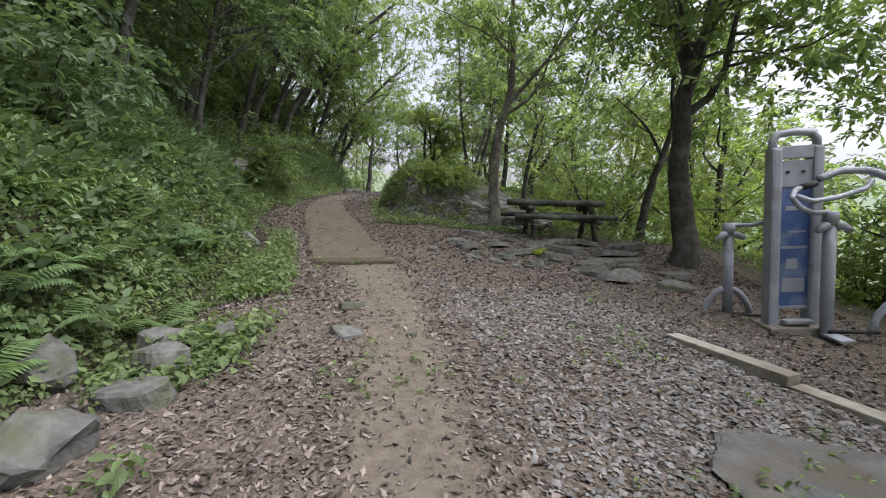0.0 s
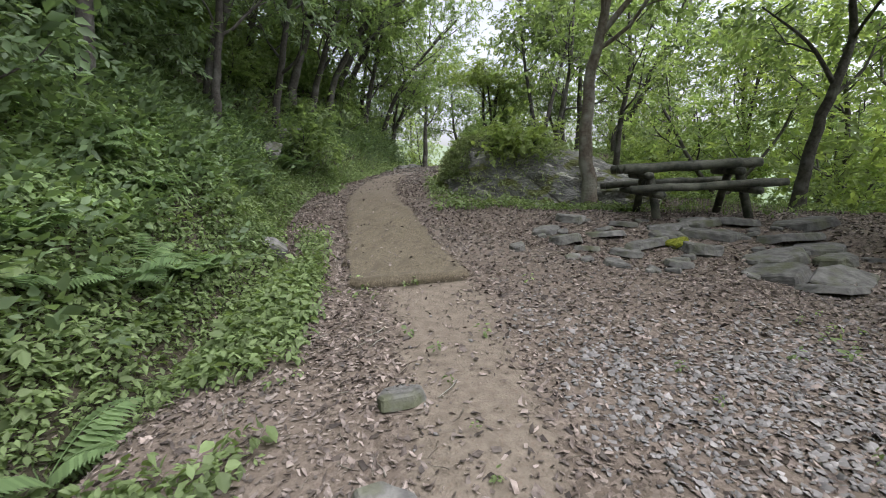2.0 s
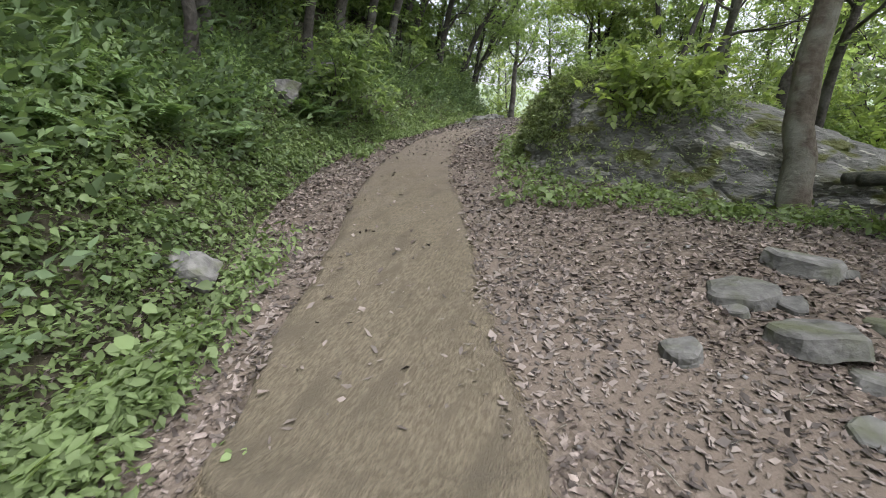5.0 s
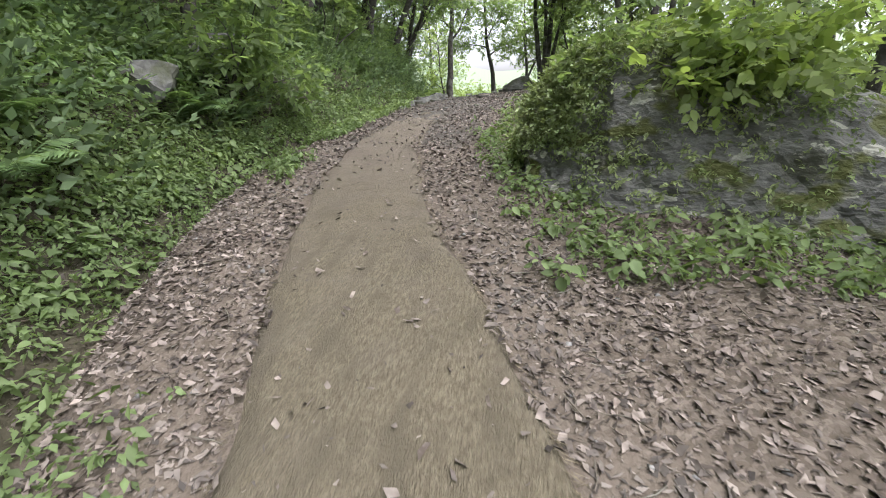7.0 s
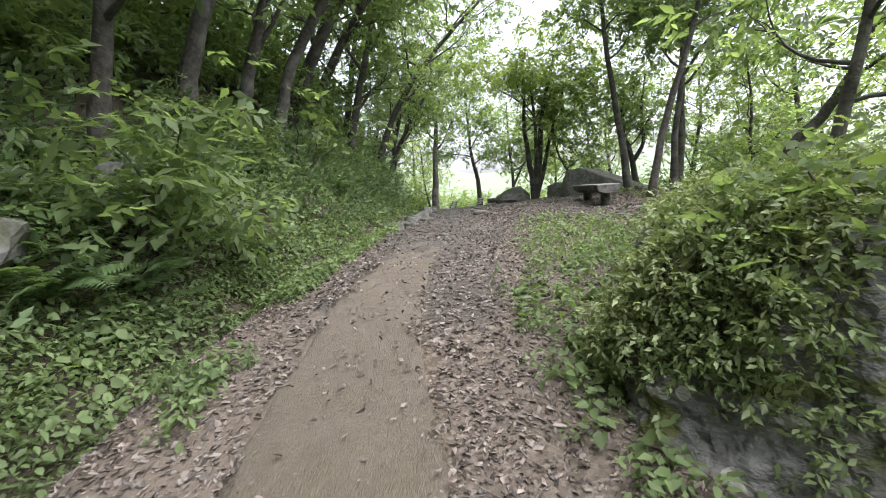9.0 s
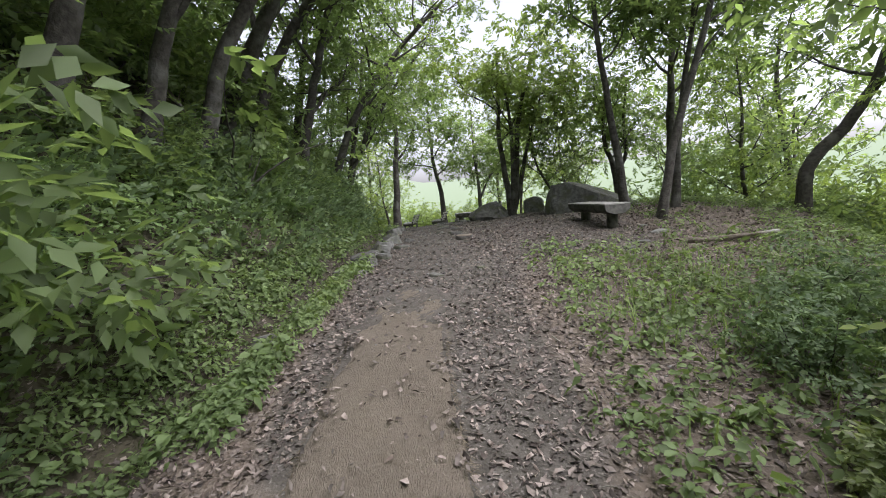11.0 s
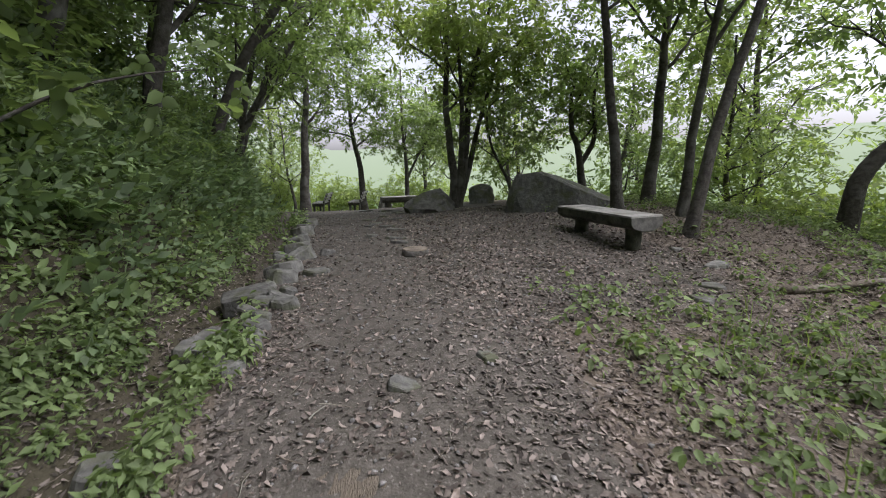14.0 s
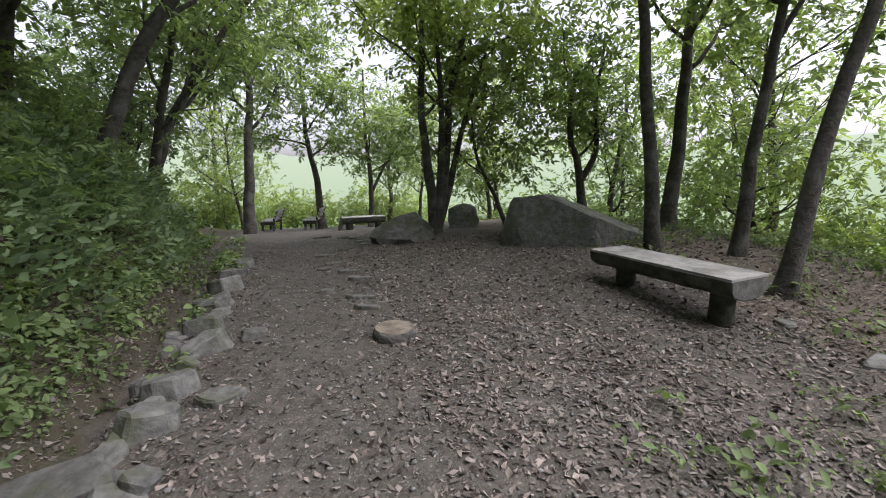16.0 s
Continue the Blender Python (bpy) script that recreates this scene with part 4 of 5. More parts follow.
def mat_material():
    """The coir with soil trodden into it where it is worn."""
    m = M_COIR.copy()
    m.name = "trodden_coir"
    n, l = m.node_tree.nodes, m.node_tree.links
    p = n["Principled BSDF"]
    fibre = p.inputs["Base Color"].links[0].from_socket
    a = n.new("ShaderNodeAttribute")
    a.attribute_name = "worn"
    geo = n.new("ShaderNodeNewGeometry")
    fine, coarse = n.new("ShaderNodeTexNoise"), n.new("ShaderNodeTexNoise")
    for tex, sc in ((fine, 26.0), (coarse, 3.2)):
        tex.inputs["Scale"].default_value, tex.inputs["Detail"].default_value = sc, 6.0
        l.new(geo.outputs["Position"], tex.inputs["Vector"])
    dirt, add, edge, mix = n.new("ShaderNodeMix"), n.new("ShaderNodeMath"), n.new("ShaderNodeMapRange"), n.new("ShaderNodeMix")
    dirt.data_type = mix.data_type = "RGBA"
    dirt.inputs["A"].default_value, dirt.inputs["B"].default_value = (0.10, 0.085, 0.066, 1), (0.175, 0.15, 0.122, 1)
    l.new(fine.outputs["Fac"], dirt.inputs["Factor"])
    add.operation = "ADD"
    l.new(a.outputs["Fac"], add.inputs[0])
    l.new(coarse.outputs["Fac"], add.inputs[1])
    edge.inputs["From Min"].default_value, edge.inputs["From Max"].default_value, edge.inputs["To Max"].default_value = 0.62, 1.3, 0.9
    l.new(add.outputs[0], edge.inputs["Value"])
    l.new(edge.outputs[0], mix.inputs["Factor"])
    l.new(fibre, mix.inputs["A"])
    l.new(dirt.outputs["Result"], mix.inputs["B"])
    l.new(mix.outputs["Result"], p.inputs["Base Color"])
    return m


def coir_mat():
    ys = np.arange(6.75, 17.7, 0.05)
    us = np.linspace(-1, 1, 27)
    Y, U = np.meshgrid(ys, us, indexing="ij")
    half = mat_half(Y) + 0.015 * np.sin(Y * 2.7) + 0.012 * np.sin(Y * 6.1 + 2 * np.sign(U))
    X = mat_mid(Y) + U * half
    Yq = Y + mat_skew(Y, U)
    lift = 0.04 - 0.015 * smooth(Y, 9, 13) + 0.06 * smooth(7.1 - Y, 0.0, 0.3) - 0.02 * np.abs(U) ** 6
    lift = np.where(np.abs(U) > 0.97, -0.01, lift)
    lift = np.where(Y < 6.76, -0.01, lift)
    g = np.random.default_rng(5)
    Z = land(X, Yq) + lift - 0.03 * smooth(Y, 14.5, 17.5) + g.normal(0, 0.003, X.shape) + 0.008 * np.sin(9 * X) * np.sin(7 * Y)
    nx = len(us)
    i, j = np.meshgrid(np.arange(len(ys) - 1), np.arange(nx - 1), indexing="ij")
    quads = np.stack([i * nx + j, i * nx + j + 1, (i + 1) * nx + j + 1, (i + 1) * nx + j], -1).reshape(-1, 4)
    root = thing("coir_mat", (0, 0, 0), "long brown coconut-fibre mat laid along the trail", "path mat")
    surface = mesh_object("mat_surface", np.stack([X, Yq, Z], -1).reshape(-1, 3), quads, mat_material(), root, True)
    worn = smooth(Y, 8.5, 14.5) * 0.85 + 0.25 * np.abs(U) ** 4
    surface.data.attributes.new("worn", "FLOAT", "POINT").data.foreach_set("value", worn.astype(np.float32).ravel())
    # loose fibres along the front edge and the sides
    n = 5200
    u = np.where(g.random(n) < 0.55, g.uniform(-1, 1, n), np.sign(g.uniform(-1, 1, n)) * g.uniform(0.95, 1.0, n))
    y = np.where(np.abs(u) < 0.95, 6.75 + np.abs(g.normal(0, 0.06, n)), g.uniform(7.0, 16.0, n))
    x = mat_mid(y) + u * mat_half(y)
    yq = y + mat_skew(y, u)
    at = np.stack([x, yq, land(x, yq) + 0.03 + 0.05 * (y < 6.92) * g.random(n)], -1)
    blade = (np.array([(-0.03, 0, 0), (0.03, 0, 0), (0.02, 1, -0.3)]), np.array([(0, 1, 2)]))
    yaw = np.where(np.abs(u) < 0.95, np.pi + g.normal(0, 0.5, n), -np.sign(u) * np.pi / 2 + g.normal(0, 0.5, n))
    h = Heap()
    h.add(*scatter(blade, at, rotations(yaw, g.normal(-0.2, 0.3, n), np.zeros(n)), g.uniform(0.03, 0.09, n)[:, None]))
    h.make("frayed_edge", M_FIBRE, root, label="loose frayed coconut fibres")
    return root


coir_mat()


# ---- made things ----
def bar(points, radius, sides=12, ends=True):
    """A round bar as a bmesh, with closed ends."""
    bm = bmesh.new()
    v, f = tube(points, radius, sides)
    vs = [bm.verts.new(p) for p in v]
    for q in f:
        bm.faces.new([vs[i] for i in q])
    if ends:
        bm.faces.new(vs[:sides])
        bm.faces.new(vs[-sides:])
    bmesh.ops.recalc_face_normals(bm, faces=bm.faces)
    return bm


def block(size, at=(0, 0, 0), bevel=0.01, turn=None):
    bm = bmesh.new()
    bmesh.ops.create_cube(bm, size=1.0)
    bmesh.ops.scale(bm, vec=size, verts=bm.verts)
    bmesh.ops.bevel(bm, geom=bm.edges[:], offset=bevel, segments=2, affect="EDGES", profile=0.6)
    if turn:
        bm.transform(turn)
    bmesh.ops.translate(bm, vec=at, verts=bm.verts)
    return bm


def log_line(length, y, z, g, wobble=0.008, n=9):
    x = np.linspace(-length / 2, length / 2, n)
    return np.stack([x, y + g.normal(0, wobble, n), z + g.normal(0, wobble, n)], -1)


def picnic_table(at, turn):
    """A table of dark logs with a bench along each side, on two A-frames."""
    g = np.random.default_rng(33)
    root = thing("picnic_table", (*at, ground_z(*at) - 0.02), "dark-stained round-log picnic table with attached benches", "picnic table", "", turn)
    for i, y in enumerate((-0.27, -0.09, 0.09, 0.27)):
        part("tabletop_log", bar(log_line(2.05 + 0.06 * (i % 2), y, 0.79, g), 0.07), M_LOG, root, "", True)
    for y in (-0.74, -0.6, 0.6, 0.74):
        part("seat_log", bar(log_line(2.1 + 0.1 * (abs(y) > 0.7), y, 0.5, g), 0.055), M_LOG, root, "", True)
    for x in (-0.68, 0.68):
        part("top_bearer", bar(np.array([(x, -0.4, 0.675), (x, 0, 0.675), (x, 0.4, 0.675)]), 0.06), M_LOG, root, "", True)
        part("seat_bearer", bar(np.array([(x, -0.85, 0.405), (x, 0, 0.405), (x, 0.85, 0.405)]), 0.055), M_LOG, root, "", True)
        for sgn in (-1, 1):
            part("leg", bar(np.array([(x + 0.1, sgn * 0.12, 0.7), (x + 0.1, sgn * 0.3, 0.32), (x + 0.1, sgn * 0.46, -0.05)]), 0.062), M_LOG, root, "", True)
    return root


picnic_table((2.4, 10.05), 5)


def half_log_bench(name, at, turn, length, width, height, label, posts=True):
    """Half a trunk, flat side up, on two stumps."""
    g = np.random.default_rng(61)
    root = thing(name, (*at, ground_z(*at)), label, "bench", "benches", turn)
    n, k = 16, 10
    xs = np.linspace(-length / 2, length / 2, n)
    bm = bmesh.new()
    rings = []
    for x in xs:
        r = width / 2 * (1 + 0.03 * math.sin(3 * x))
        ring = [bm.verts.new((x, -r * math.cos(a) * (1 + 0.02 * g.normal()), height - 0.03 - 0.19 * math.sin(a) ** 0.6 * (1 + 0.03 * g.normal()) if 0 < a < math.pi else height - 0.03)) for a in np.linspace(0, math.pi, k)]
        rings.append(ring)
    for a, b in zip(rings, rings[1:]):
        for i in range(k - 1):
            bm.faces.new((a[i], b[i], b[i + 1], a[i + 1]))
        bm.faces.new((a[-1], b[-1], b[0], a[0]))
    bm.faces.new(rings[0])
    bm.faces.new(rings[-1])
    bmesh.ops.recalc_face_normals(bm, faces=bm.faces)
    body = part("half_log", bm, M_LOG, root)
    part("seat", block((length - 0.01, width * 0.97, 0.03), (0, 0, height - 0.02), 0.006), M_PLANKTOP, root, "weathered pale grey flat seat")
    for sgn in (-1, 1):
        cap = bmesh.new()
        rim = [cap.verts.new((sgn * (length / 2 + 0.004), -width / 2 * 0.96 * math.cos(a), height - 0.036 - 0.18 * math.sin(a) ** 0.6 if 0 < a < math.pi else height - 0.036)) for a in np.linspace(0, math.pi, 12)]
        cap.faces.new(rim)
        ext = bmesh.ops.extrude_face_region(cap, geom=cap.faces[:])
        bmesh.ops.translate(cap, vec=(-sgn * 0.02, 0, 0), verts=[v for v in ext["geom"] if isinstance(v, bmesh.types.BMVert)])
        bmesh.ops.recalc_face_normals(cap, faces=cap.faces)
        part("end_grain", cap, M_END, root, "dark grey weathered end grain")
    for x in (-length * 0.32, length * 0.36):
        part("stump_leg", bar(np.array([(x, 0, height - 0.17), (x, 0.01, height * 0.4), (x, 0, -0.12)]), 0.11, 14), M_LOG, root, "dark stump leg", True)
    return root


half_log_bench("log_bench", (-0.3, 21.7), -80, 1.7, 0.56, 0.46, "dark half-log bench with a weathered flat seat on stumps")
half_log_bench("log_bench", (-2.75, 31.2), 8, 1.3, 0.4, 0.42, "dark half-log bench standing on the crest")


def backed_bench(at, turn):
    """A park bench with sloping slats and dark frames."""
    root = thing("park_bench", (*at, ground_z(*at)), "dark timber bench with slatted back on the crest", "bench", "resting benches", turn)
    for x in (-0.5, 0.5):
        part("leg_front", block((0.09, 0.09, 0.42), (x, -0.2, 0.2)), M_LOG, root)
        part("leg_back", block((0.09, 0.09, 0.46), (x, 0.22, 0.2)), M_LOG, root)
        part("back_post", bar(np.array([(x, 0.2, 0.38), (x, 0.3, 0.62), (x, 0.42, 0.88)]), 0.04, 8), M_LOG, root, "", True)
        part("side_rail", block((0.08, 0.56, 0.12), (x, 0.0, 0.36)), M_LOG, root)
    for i in range(4):
        part("seat_slat", block((1.25, 0.11, 0.05), (0, -0.22 + i * 0.135, 0.445)), M_PLANKTOP, root, "pale weathered slat")
    for i in range(3):
        part("back_slat", block((1.25, 0.04, 0.09), (0, 0.29 + i * 0.055, 0.58 + i * 0.13), 0.01), M_PLANKTOP, root, "pale weathered slat")
    return root


backed_bench((-4.35, 36.0), -100)
backed_bench((-6.0, 36.8), -100)


def exercise_machine(at, turn):
    """An outdoor gym column with a blue instruction panel and two swing stations."""
    root = thing("exercise_machine", (*at, ground_z(*at) - 0.03), "grey and blue outdoor exercise machine with two stations", "exercise machine", "", turn)
    root.matrix_basis = pose(*at, ground_z(*at) - 0.03, 0, -4.5, turn)
    part("base_block", block((0.62, 0.4, 0.12), (0, 0, 0.05), 0.015), M_KERB, root, "concrete footing")
    for x in (-0.215, 0.215):
        part("column", block((0.11, 0.17, 2.12), (x, 0, 1.1), 0.03), M_STEEL, root)
    arch = [(-0.235, 0, 2.1), (-0.23, 0, 2.24), (-0.18, 0, 2.31), (0, 0, 2.33), (0.18, 0, 2.31), (0.23, 0, 2.24), (0.235, 0, 2.1)]
    part("arch_handle", bar(np.array(arch), 0.045, 10), M_STEEL, root, "", True)
    part("head_plate", block((0.37, 0.1, 0.14), (0, -0.02, 2.1), 0.01), M_STEEL, root, "pale grey head plate")
    board = part("sign_plate", block((0.36, 0.05, 0.3), (0, -0.03, 1.86), 0.008), M_STEEL, root, "grey plate with dark bolts")
    for x in (-0.1, 0.06):
        part("bolt", bar(np.array([(x, -0.05, 1.88), (x, -0.065, 1.88), (x, -0.075, 1.88)]), 0.018, 8), M_BLACK, board)
    panel = part("blue_panel", block((0.36, 0.06, 1.46), (0, -0.01, 1.03), 0.008), M_BLUE, root, "blue panel with worn pictograms")
    for x, z, w, h in ((0.0, 1.47, 0.2, 0.05), (-0.02, 0.83, 0.12, 0.12), (0.0, 0.58, 0.24, 0.16), (0.0, 1.02, 0.28, 0.03), (0.03, 1.2, 0.18, 0.02)):
        part("print", block((w, 0.004, h), (x, -0.044, z), 0.001), M_STEEL, panel, "pale worn print")
    part("shelf_bar", block((0.36, 0.05, 0.03), (0, -0.03, 0.32), 0.005), M_STEEL, root)
    part("foot_guard", block((0.3, 0.12, 0.05), (0.02, -0.1, 0.16), 0.02), M_STEEL, root)

    def station(x, y, h, hooped):
        part("station_post", bar(np.array([(x, y, 0), (x, y, h * 0.5), (x, y, h)]), 0.062, 14), M_STEEL, root, "", True)
        hub = part("hub", bar(np.array([(x, y, h - 0.02), (x, y, h + 0.05), (x, y, h + 0.12)]), 0.075, 14), M_STEEL, root, "", True)
        for sgn in (-1, 1):
            part("hub_wing", bar(np.array([(x, y, h - 0.02), (x + sgn * 0.09, y - 0.04, h - 0.03), (x + sgn * 0.17, y - 0.06, h - 0.08)]), np.array([0.055, 0.05, 0.03]), 10), M_STEEL, hub, "", True)
        if hooped:
            hoop = [(x - 0.3 + 0.6 * t, y + 0.02, 0.42 * math.sin(math.pi * t) ** 0.55 + 0.02) for t in np.linspace(0, 1, 15)]
            part("foot_hoop", bar(np.array(hoop), 0.04, 10), M_STEEL, root, "", True)
        part("pedal_bar", bar(np.array([(x - 0.02, y - 0.05, 0.1), (x + 0.25, y - 0.05, 0.09), (x + 0.5, y - 0.05, 0.08)]), 0.022, 8), M_BLACK, root, "black pedal bar", True)
        part("foot_plate", block((0.16, 0.3, 0.03), (x + 0.02, y - 0.14, 0.06), 0.01), M_STEEL, root)

    station(-0.44, 0.5, 1.17, True)
    station(0.22, -0.26, 1.3, False)
    station(0.95, -0.3, 0.6, True)
    grips = (
        [(0.2, -0.26, 1.42), (0.02, -0.32, 1.42), (-0.16, -0.4, 1.48), (-0.27, -0.42, 1.6), (-0.2, -0.36, 1.68), (-0.06, -0.34, 1.72)],
        [(-0.2, -0.36, 1.62), (-0.05, -0.4, 1.55), (0.2, -0.38, 1.58), (0.5, -0.34, 1.66), (0.58, -0.3, 1.74)],
        [(0.12, -0.2, 1.78), (0.34, -0.2, 1.86), (0.6, -0.22, 1.85), (0.85, -0.26, 1.72), (1.05, -0.3, 1.55)],
        [(-0.44, 0.5, 1.26), (-0.2, 0.4, 1.26), (0.0, 0.25, 1.36), (0.15, 0.1, 1.45)],
    )
    for i, line in enumerate(grips):
        g0 = np.array(line)
        t = np.linspace(0, len(g0) - 1, len(g0) * 4)
        part("handle_bar", bar(np.stack([np.interp(t, np.arange(len(g0)), g0[:, k]) for k in range(3)], -1), 0.028 if i != 2 else 0.04, 10), M_STEEL, root, "", True)
    for a, b in (((-0.14, -0.35, 1.7), (0.02, -0.33, 1.74)), ((0.12, -0.2, 1.78), (0.24, -0.2, 1.82))):
        part("grip", bar(np.array([a, tuple((p + q) / 2 for p, q in zip(a, b)), b]), 0.036, 10), M_BLACK, root, "black rubber grip", True)
    return root


exercise_machine((4.05, 5.1), -6)


def kerb_beam():
    a, b = Vector((2.36, 4.5, 0)), Vector((3.75, 1.3, 0))
    d = b - a
    root = thing("kerb_beam", (0, 0, 0), "pale concrete kerb beam along the exercise area", "kerb")
    n = 3
    for i in range(n):
        p, q = a + d * (i / n), a + d * ((i + 1) / n)
        m = (p + q) / 2
        zz = ground_z(m.x, m.y)
        rot = Matrix.Rotation(math.atan2(d.y, d.x), 4, "Z")
        part("kerb_stone", block((d.length / n - 0.012, 0.17, 0.18), (m.x, m.y, zz - 0.02), 0.012, rot), M_KERB, root)
    return root


kerb_beam()
rock("paving_slab", (2.1, 2.2), (0.75, 0.5, 0.05), "large flat dark grey slab set in the ground", "slab", seed=201, sink=0.2, flat=0.3, turn=-25, mat=M_SLAB, rough=0.25, level=4)


def stump(at):
    g = np.random.default_rng(15)
    root = thing("tree_stump", (*at, ground_z(*at)), "low sawn tree stump with a pale top in the path", "stump")
    part("side", bar(np.array([(0, 0, -0.08), (0, 0, 0.02), (0, 0, 0.06)]), np.array([0.22, 0.2, 0.19]), 14), M_BARK_DARK, root, "", True)
    part("cut_top", bar(np.array([(0, 0, 0.06), (0, 0, 0.066), (0, 0, 0.072)]), np.array([0.185, 0.183, 0.18]), 14), M_CUT, root, "pale sawn face")
    return root


stump((-3.22, 21.8))

# a fallen branch on the slope
limb = thing("fallen_branch", (1.0, 19.2, ground_z(1.0, 19.2)), "dead grey branch lying on the ground", "branch")
part("branch", bar(wander((-0.6, 0.1, 0.06), (1, -0.15, 0.0), 1.4, 8, 0.05, 0.0, np.random.default_rng(2)), np.linspace(0.05, 0.03, 9), 8), M_BARK, limb, "", True)


# ---- ferns ----
def fern(seed, at, size):
    g = np.random.default_rng(seed)
    root = thing("fern", (*at, ground_z(*at)), "green fern with arching fronds on the bank", "fern", "ferns on the bank")
    for i in range(7):
        a = i * 2.4 + g.uniform(-0.4, 0.4)
        L = size * g.uniform(0.7, 1.1)
        t = np.linspace(0, 1, 15)
        h = Heap()
        ridge = np.stack([0 * t, L * t * (1 - 0.1 * t), L * (1.05 * t - 0.8 * t * t)], -1)
        h.add(*tube(ridge, np.linspace(0.005, 0.002, 15), 4))
        pinna = (np.array([(0, 0, 0), (0.13, 0.3, 0.02), (0, 1, -0.12), (-0.13, 0.3, 0.02)]), np.array([(0, 1, 2, 3)]))
        tt = np.linspace(0.18, 0.99, 17)
        base = np.stack([np.interp(tt, t, ridge[:, k]) for k in range(3)], -1)
        wide = L * 0.30 * np.sin(np.pi * np.clip(tt, 0, 1) ** 0.75) ** 0.8 + 0.012
        for sgn in (-1, 1):
            h.add(*scatter(pinna, base, rotations(np.full(17, -sgn * 1.25), np.full(17, -0.12), g.normal(0, 0.1, 17)), np.stack([wide * 1.0, wide, wide], -1)[:, None, :] * np.array((1, 1, 1))))
        fr = h.make("frond", M_FERN, root)
        fr.matrix_basis = pose(0, 0, 0.02, g.uniform(-6, 10), 0, math.degrees(a))
    return root


g_f = np.random.default_rng(44)
fern_spots = [(-2.85, 2.35), (-3.05, 3.2), (-3.35, 2.5), (-2.9, 4.1), (-3.4, 3.7), (-2.75, 1.6)]
for i in range(100):
    yy = g_f.uniform(0.5, 27.0) if i > 40 else g_f.uniform(0.5, 9.0)
    fern_spots.append((along_bank(g_f.uniform(0.4, 3.2), yy), yy))
first = [fern(400 + i, fern_spots[i], 0.62) for i in range(4)]
for i, (x, y) in enumerate(fern_spots[4:]):
    copy_thing(first[i % 4], pose(x, y, ground_z(x, y), g_f.uniform(-8, 8), g_f.uniform(5, 22), g_f.uniform(0, 360)) @ Matrix.Scale(g_f.uniform(0.7, 1.15), 4))


# ---- undergrowth, grass, litter, gravel ----
def lay(count, area, density, g):
    """Random places on the ground inside area (x0, x1, y0, y1) by a density of 0 to 1."""
    x, y = g.uniform(area[0], area[1], count), g.uniform(area[2], area[3], count)
    ok = g.random(count) < density(x, y)
    x, y = x[ok], y[ok]
    return np.stack([x, y, land(x, y)], -1)


def patches(x, y, f, lift):
    return np.clip(np.sin(f * x + 1.7 * np.sin(0.6 * f * y)) * np.sin(f * 0.9 * y + 1.3 * np.sin(0.7 * f * x)) + lift, 0, 1)


def bank_green(x, y):
    s = x - path_x(y)
    b = bank_s(y) - s
    low = (0.5 - 0.4 * smooth(y, 15, 18) + (0.5 + 0.4 * smooth(y, 15, 18)) * smooth(b, 0.15, 0.35)) * (b > 0) * (0.65 + 0.35 * patches(x, y, 2.1, 0.5)) * (1 - 0.5 * smooth(b, 4, 7))
    verge = smooth(s, bank_s(y) + 0.15, bank_s(y) + 0.35) * (1 - smooth(s, -1.25, -0.85)) * patches(x, y, 1.5, 0.7) * (1 - smooth(y, 7, 9.5)) * smooth(y, 1.4, 2.4)
    verge2 = smooth(s, bank_s(y) + 0.1, bank_s(y) + 0.3) * (1 - smooth(s, -1.15, -0.9)) * patches(x, y, 2.0, 0.35) * smooth(y, 11, 13)
    return np.clip(low + 1.0 * verge + 0.7 * verge2, 0, 1)


def right_green(x, y):
    s = x - path_x(y)
    foot = smooth(y, 10.2, 10.5) * (1 - smooth(y, 11.3, 11.6)) * smooth(x, -2.1, -1.6) * (1 - smooth(x, 1.2, 2.4))
    side = smooth(s, 1.0, 1.5) * (1 - smooth(s, 1.6, 2.2)) * smooth(y, 10.8, 11.4) * (1 - smooth(y, 14.4, 15.0)) * 0.9
    open_slope = smooth(s, 1.3, 2.2) * smooth(y, 13.8, 14.6) * (1 - smooth(y, 17.5, 21.0)) * (0.6 + 0.4 * patches(x, y, 1.6, 0.4))
    rim = smooth(x - edge_x(y), -0.9, 0.2) * (0.3 + 0.7 * patches(x, y, 1.9, 0.4)) * smooth(y, 5.5, 8)
    table = 0.25 * smooth(y, 9.6, 10.2) * (1 - smooth(y, 12.5, 13.5)) * smooth(x, 1.2, 2.0) * patches(x, y, 2.5, 0.1)
    crest = 0.45 * smooth(s, 4.0, 5.2) * smooth(y, 18.0, 20.0) * (1 - smooth(y, 24, 27)) * patches(x, y, 1.7, 0.6)
    return np.clip(foot + side + open_slope + rim + table + crest, 0, 1)


g_u = np.random.default_rng(55)
FAR_SPRIGS = [sprig_template(i + 60, 8, LEAF2) for i in range(4)]
at = lay(70000, (-7.4, -1.4, -2.0, 30), bank_green, g_u)
near = bank_s(at[:, 1]) - (at[:, 0] - path_x(at[:, 1])) < 0.9
heap = Heap()
keep = near & (g_u.random(len(at)) < 0.85)
leaves_at(heap, at[keep], 0.08 + 0.19 * g_u.random(int(keep.sum())) ** 1.6, SPRIGS, 0.28, g_u)
more = lay(46000, (-6.0, -1.4, 0.0, 19), lambda x, y: bank_green(x, y) * (bank_s(y) - x + path_x(y) < 1.6), g_u)
leaves_at(heap, more, 0.09 + 0.14 * g_u.random(len(more)), FAR_SPRIGS, 0.3, g_u)
upper = Heap()
leaves_at(upper, at[~near], g_u.uniform(0.12, 0.34, int((~near).sum())), FAR_SPRIGS, 0.3, g_u)
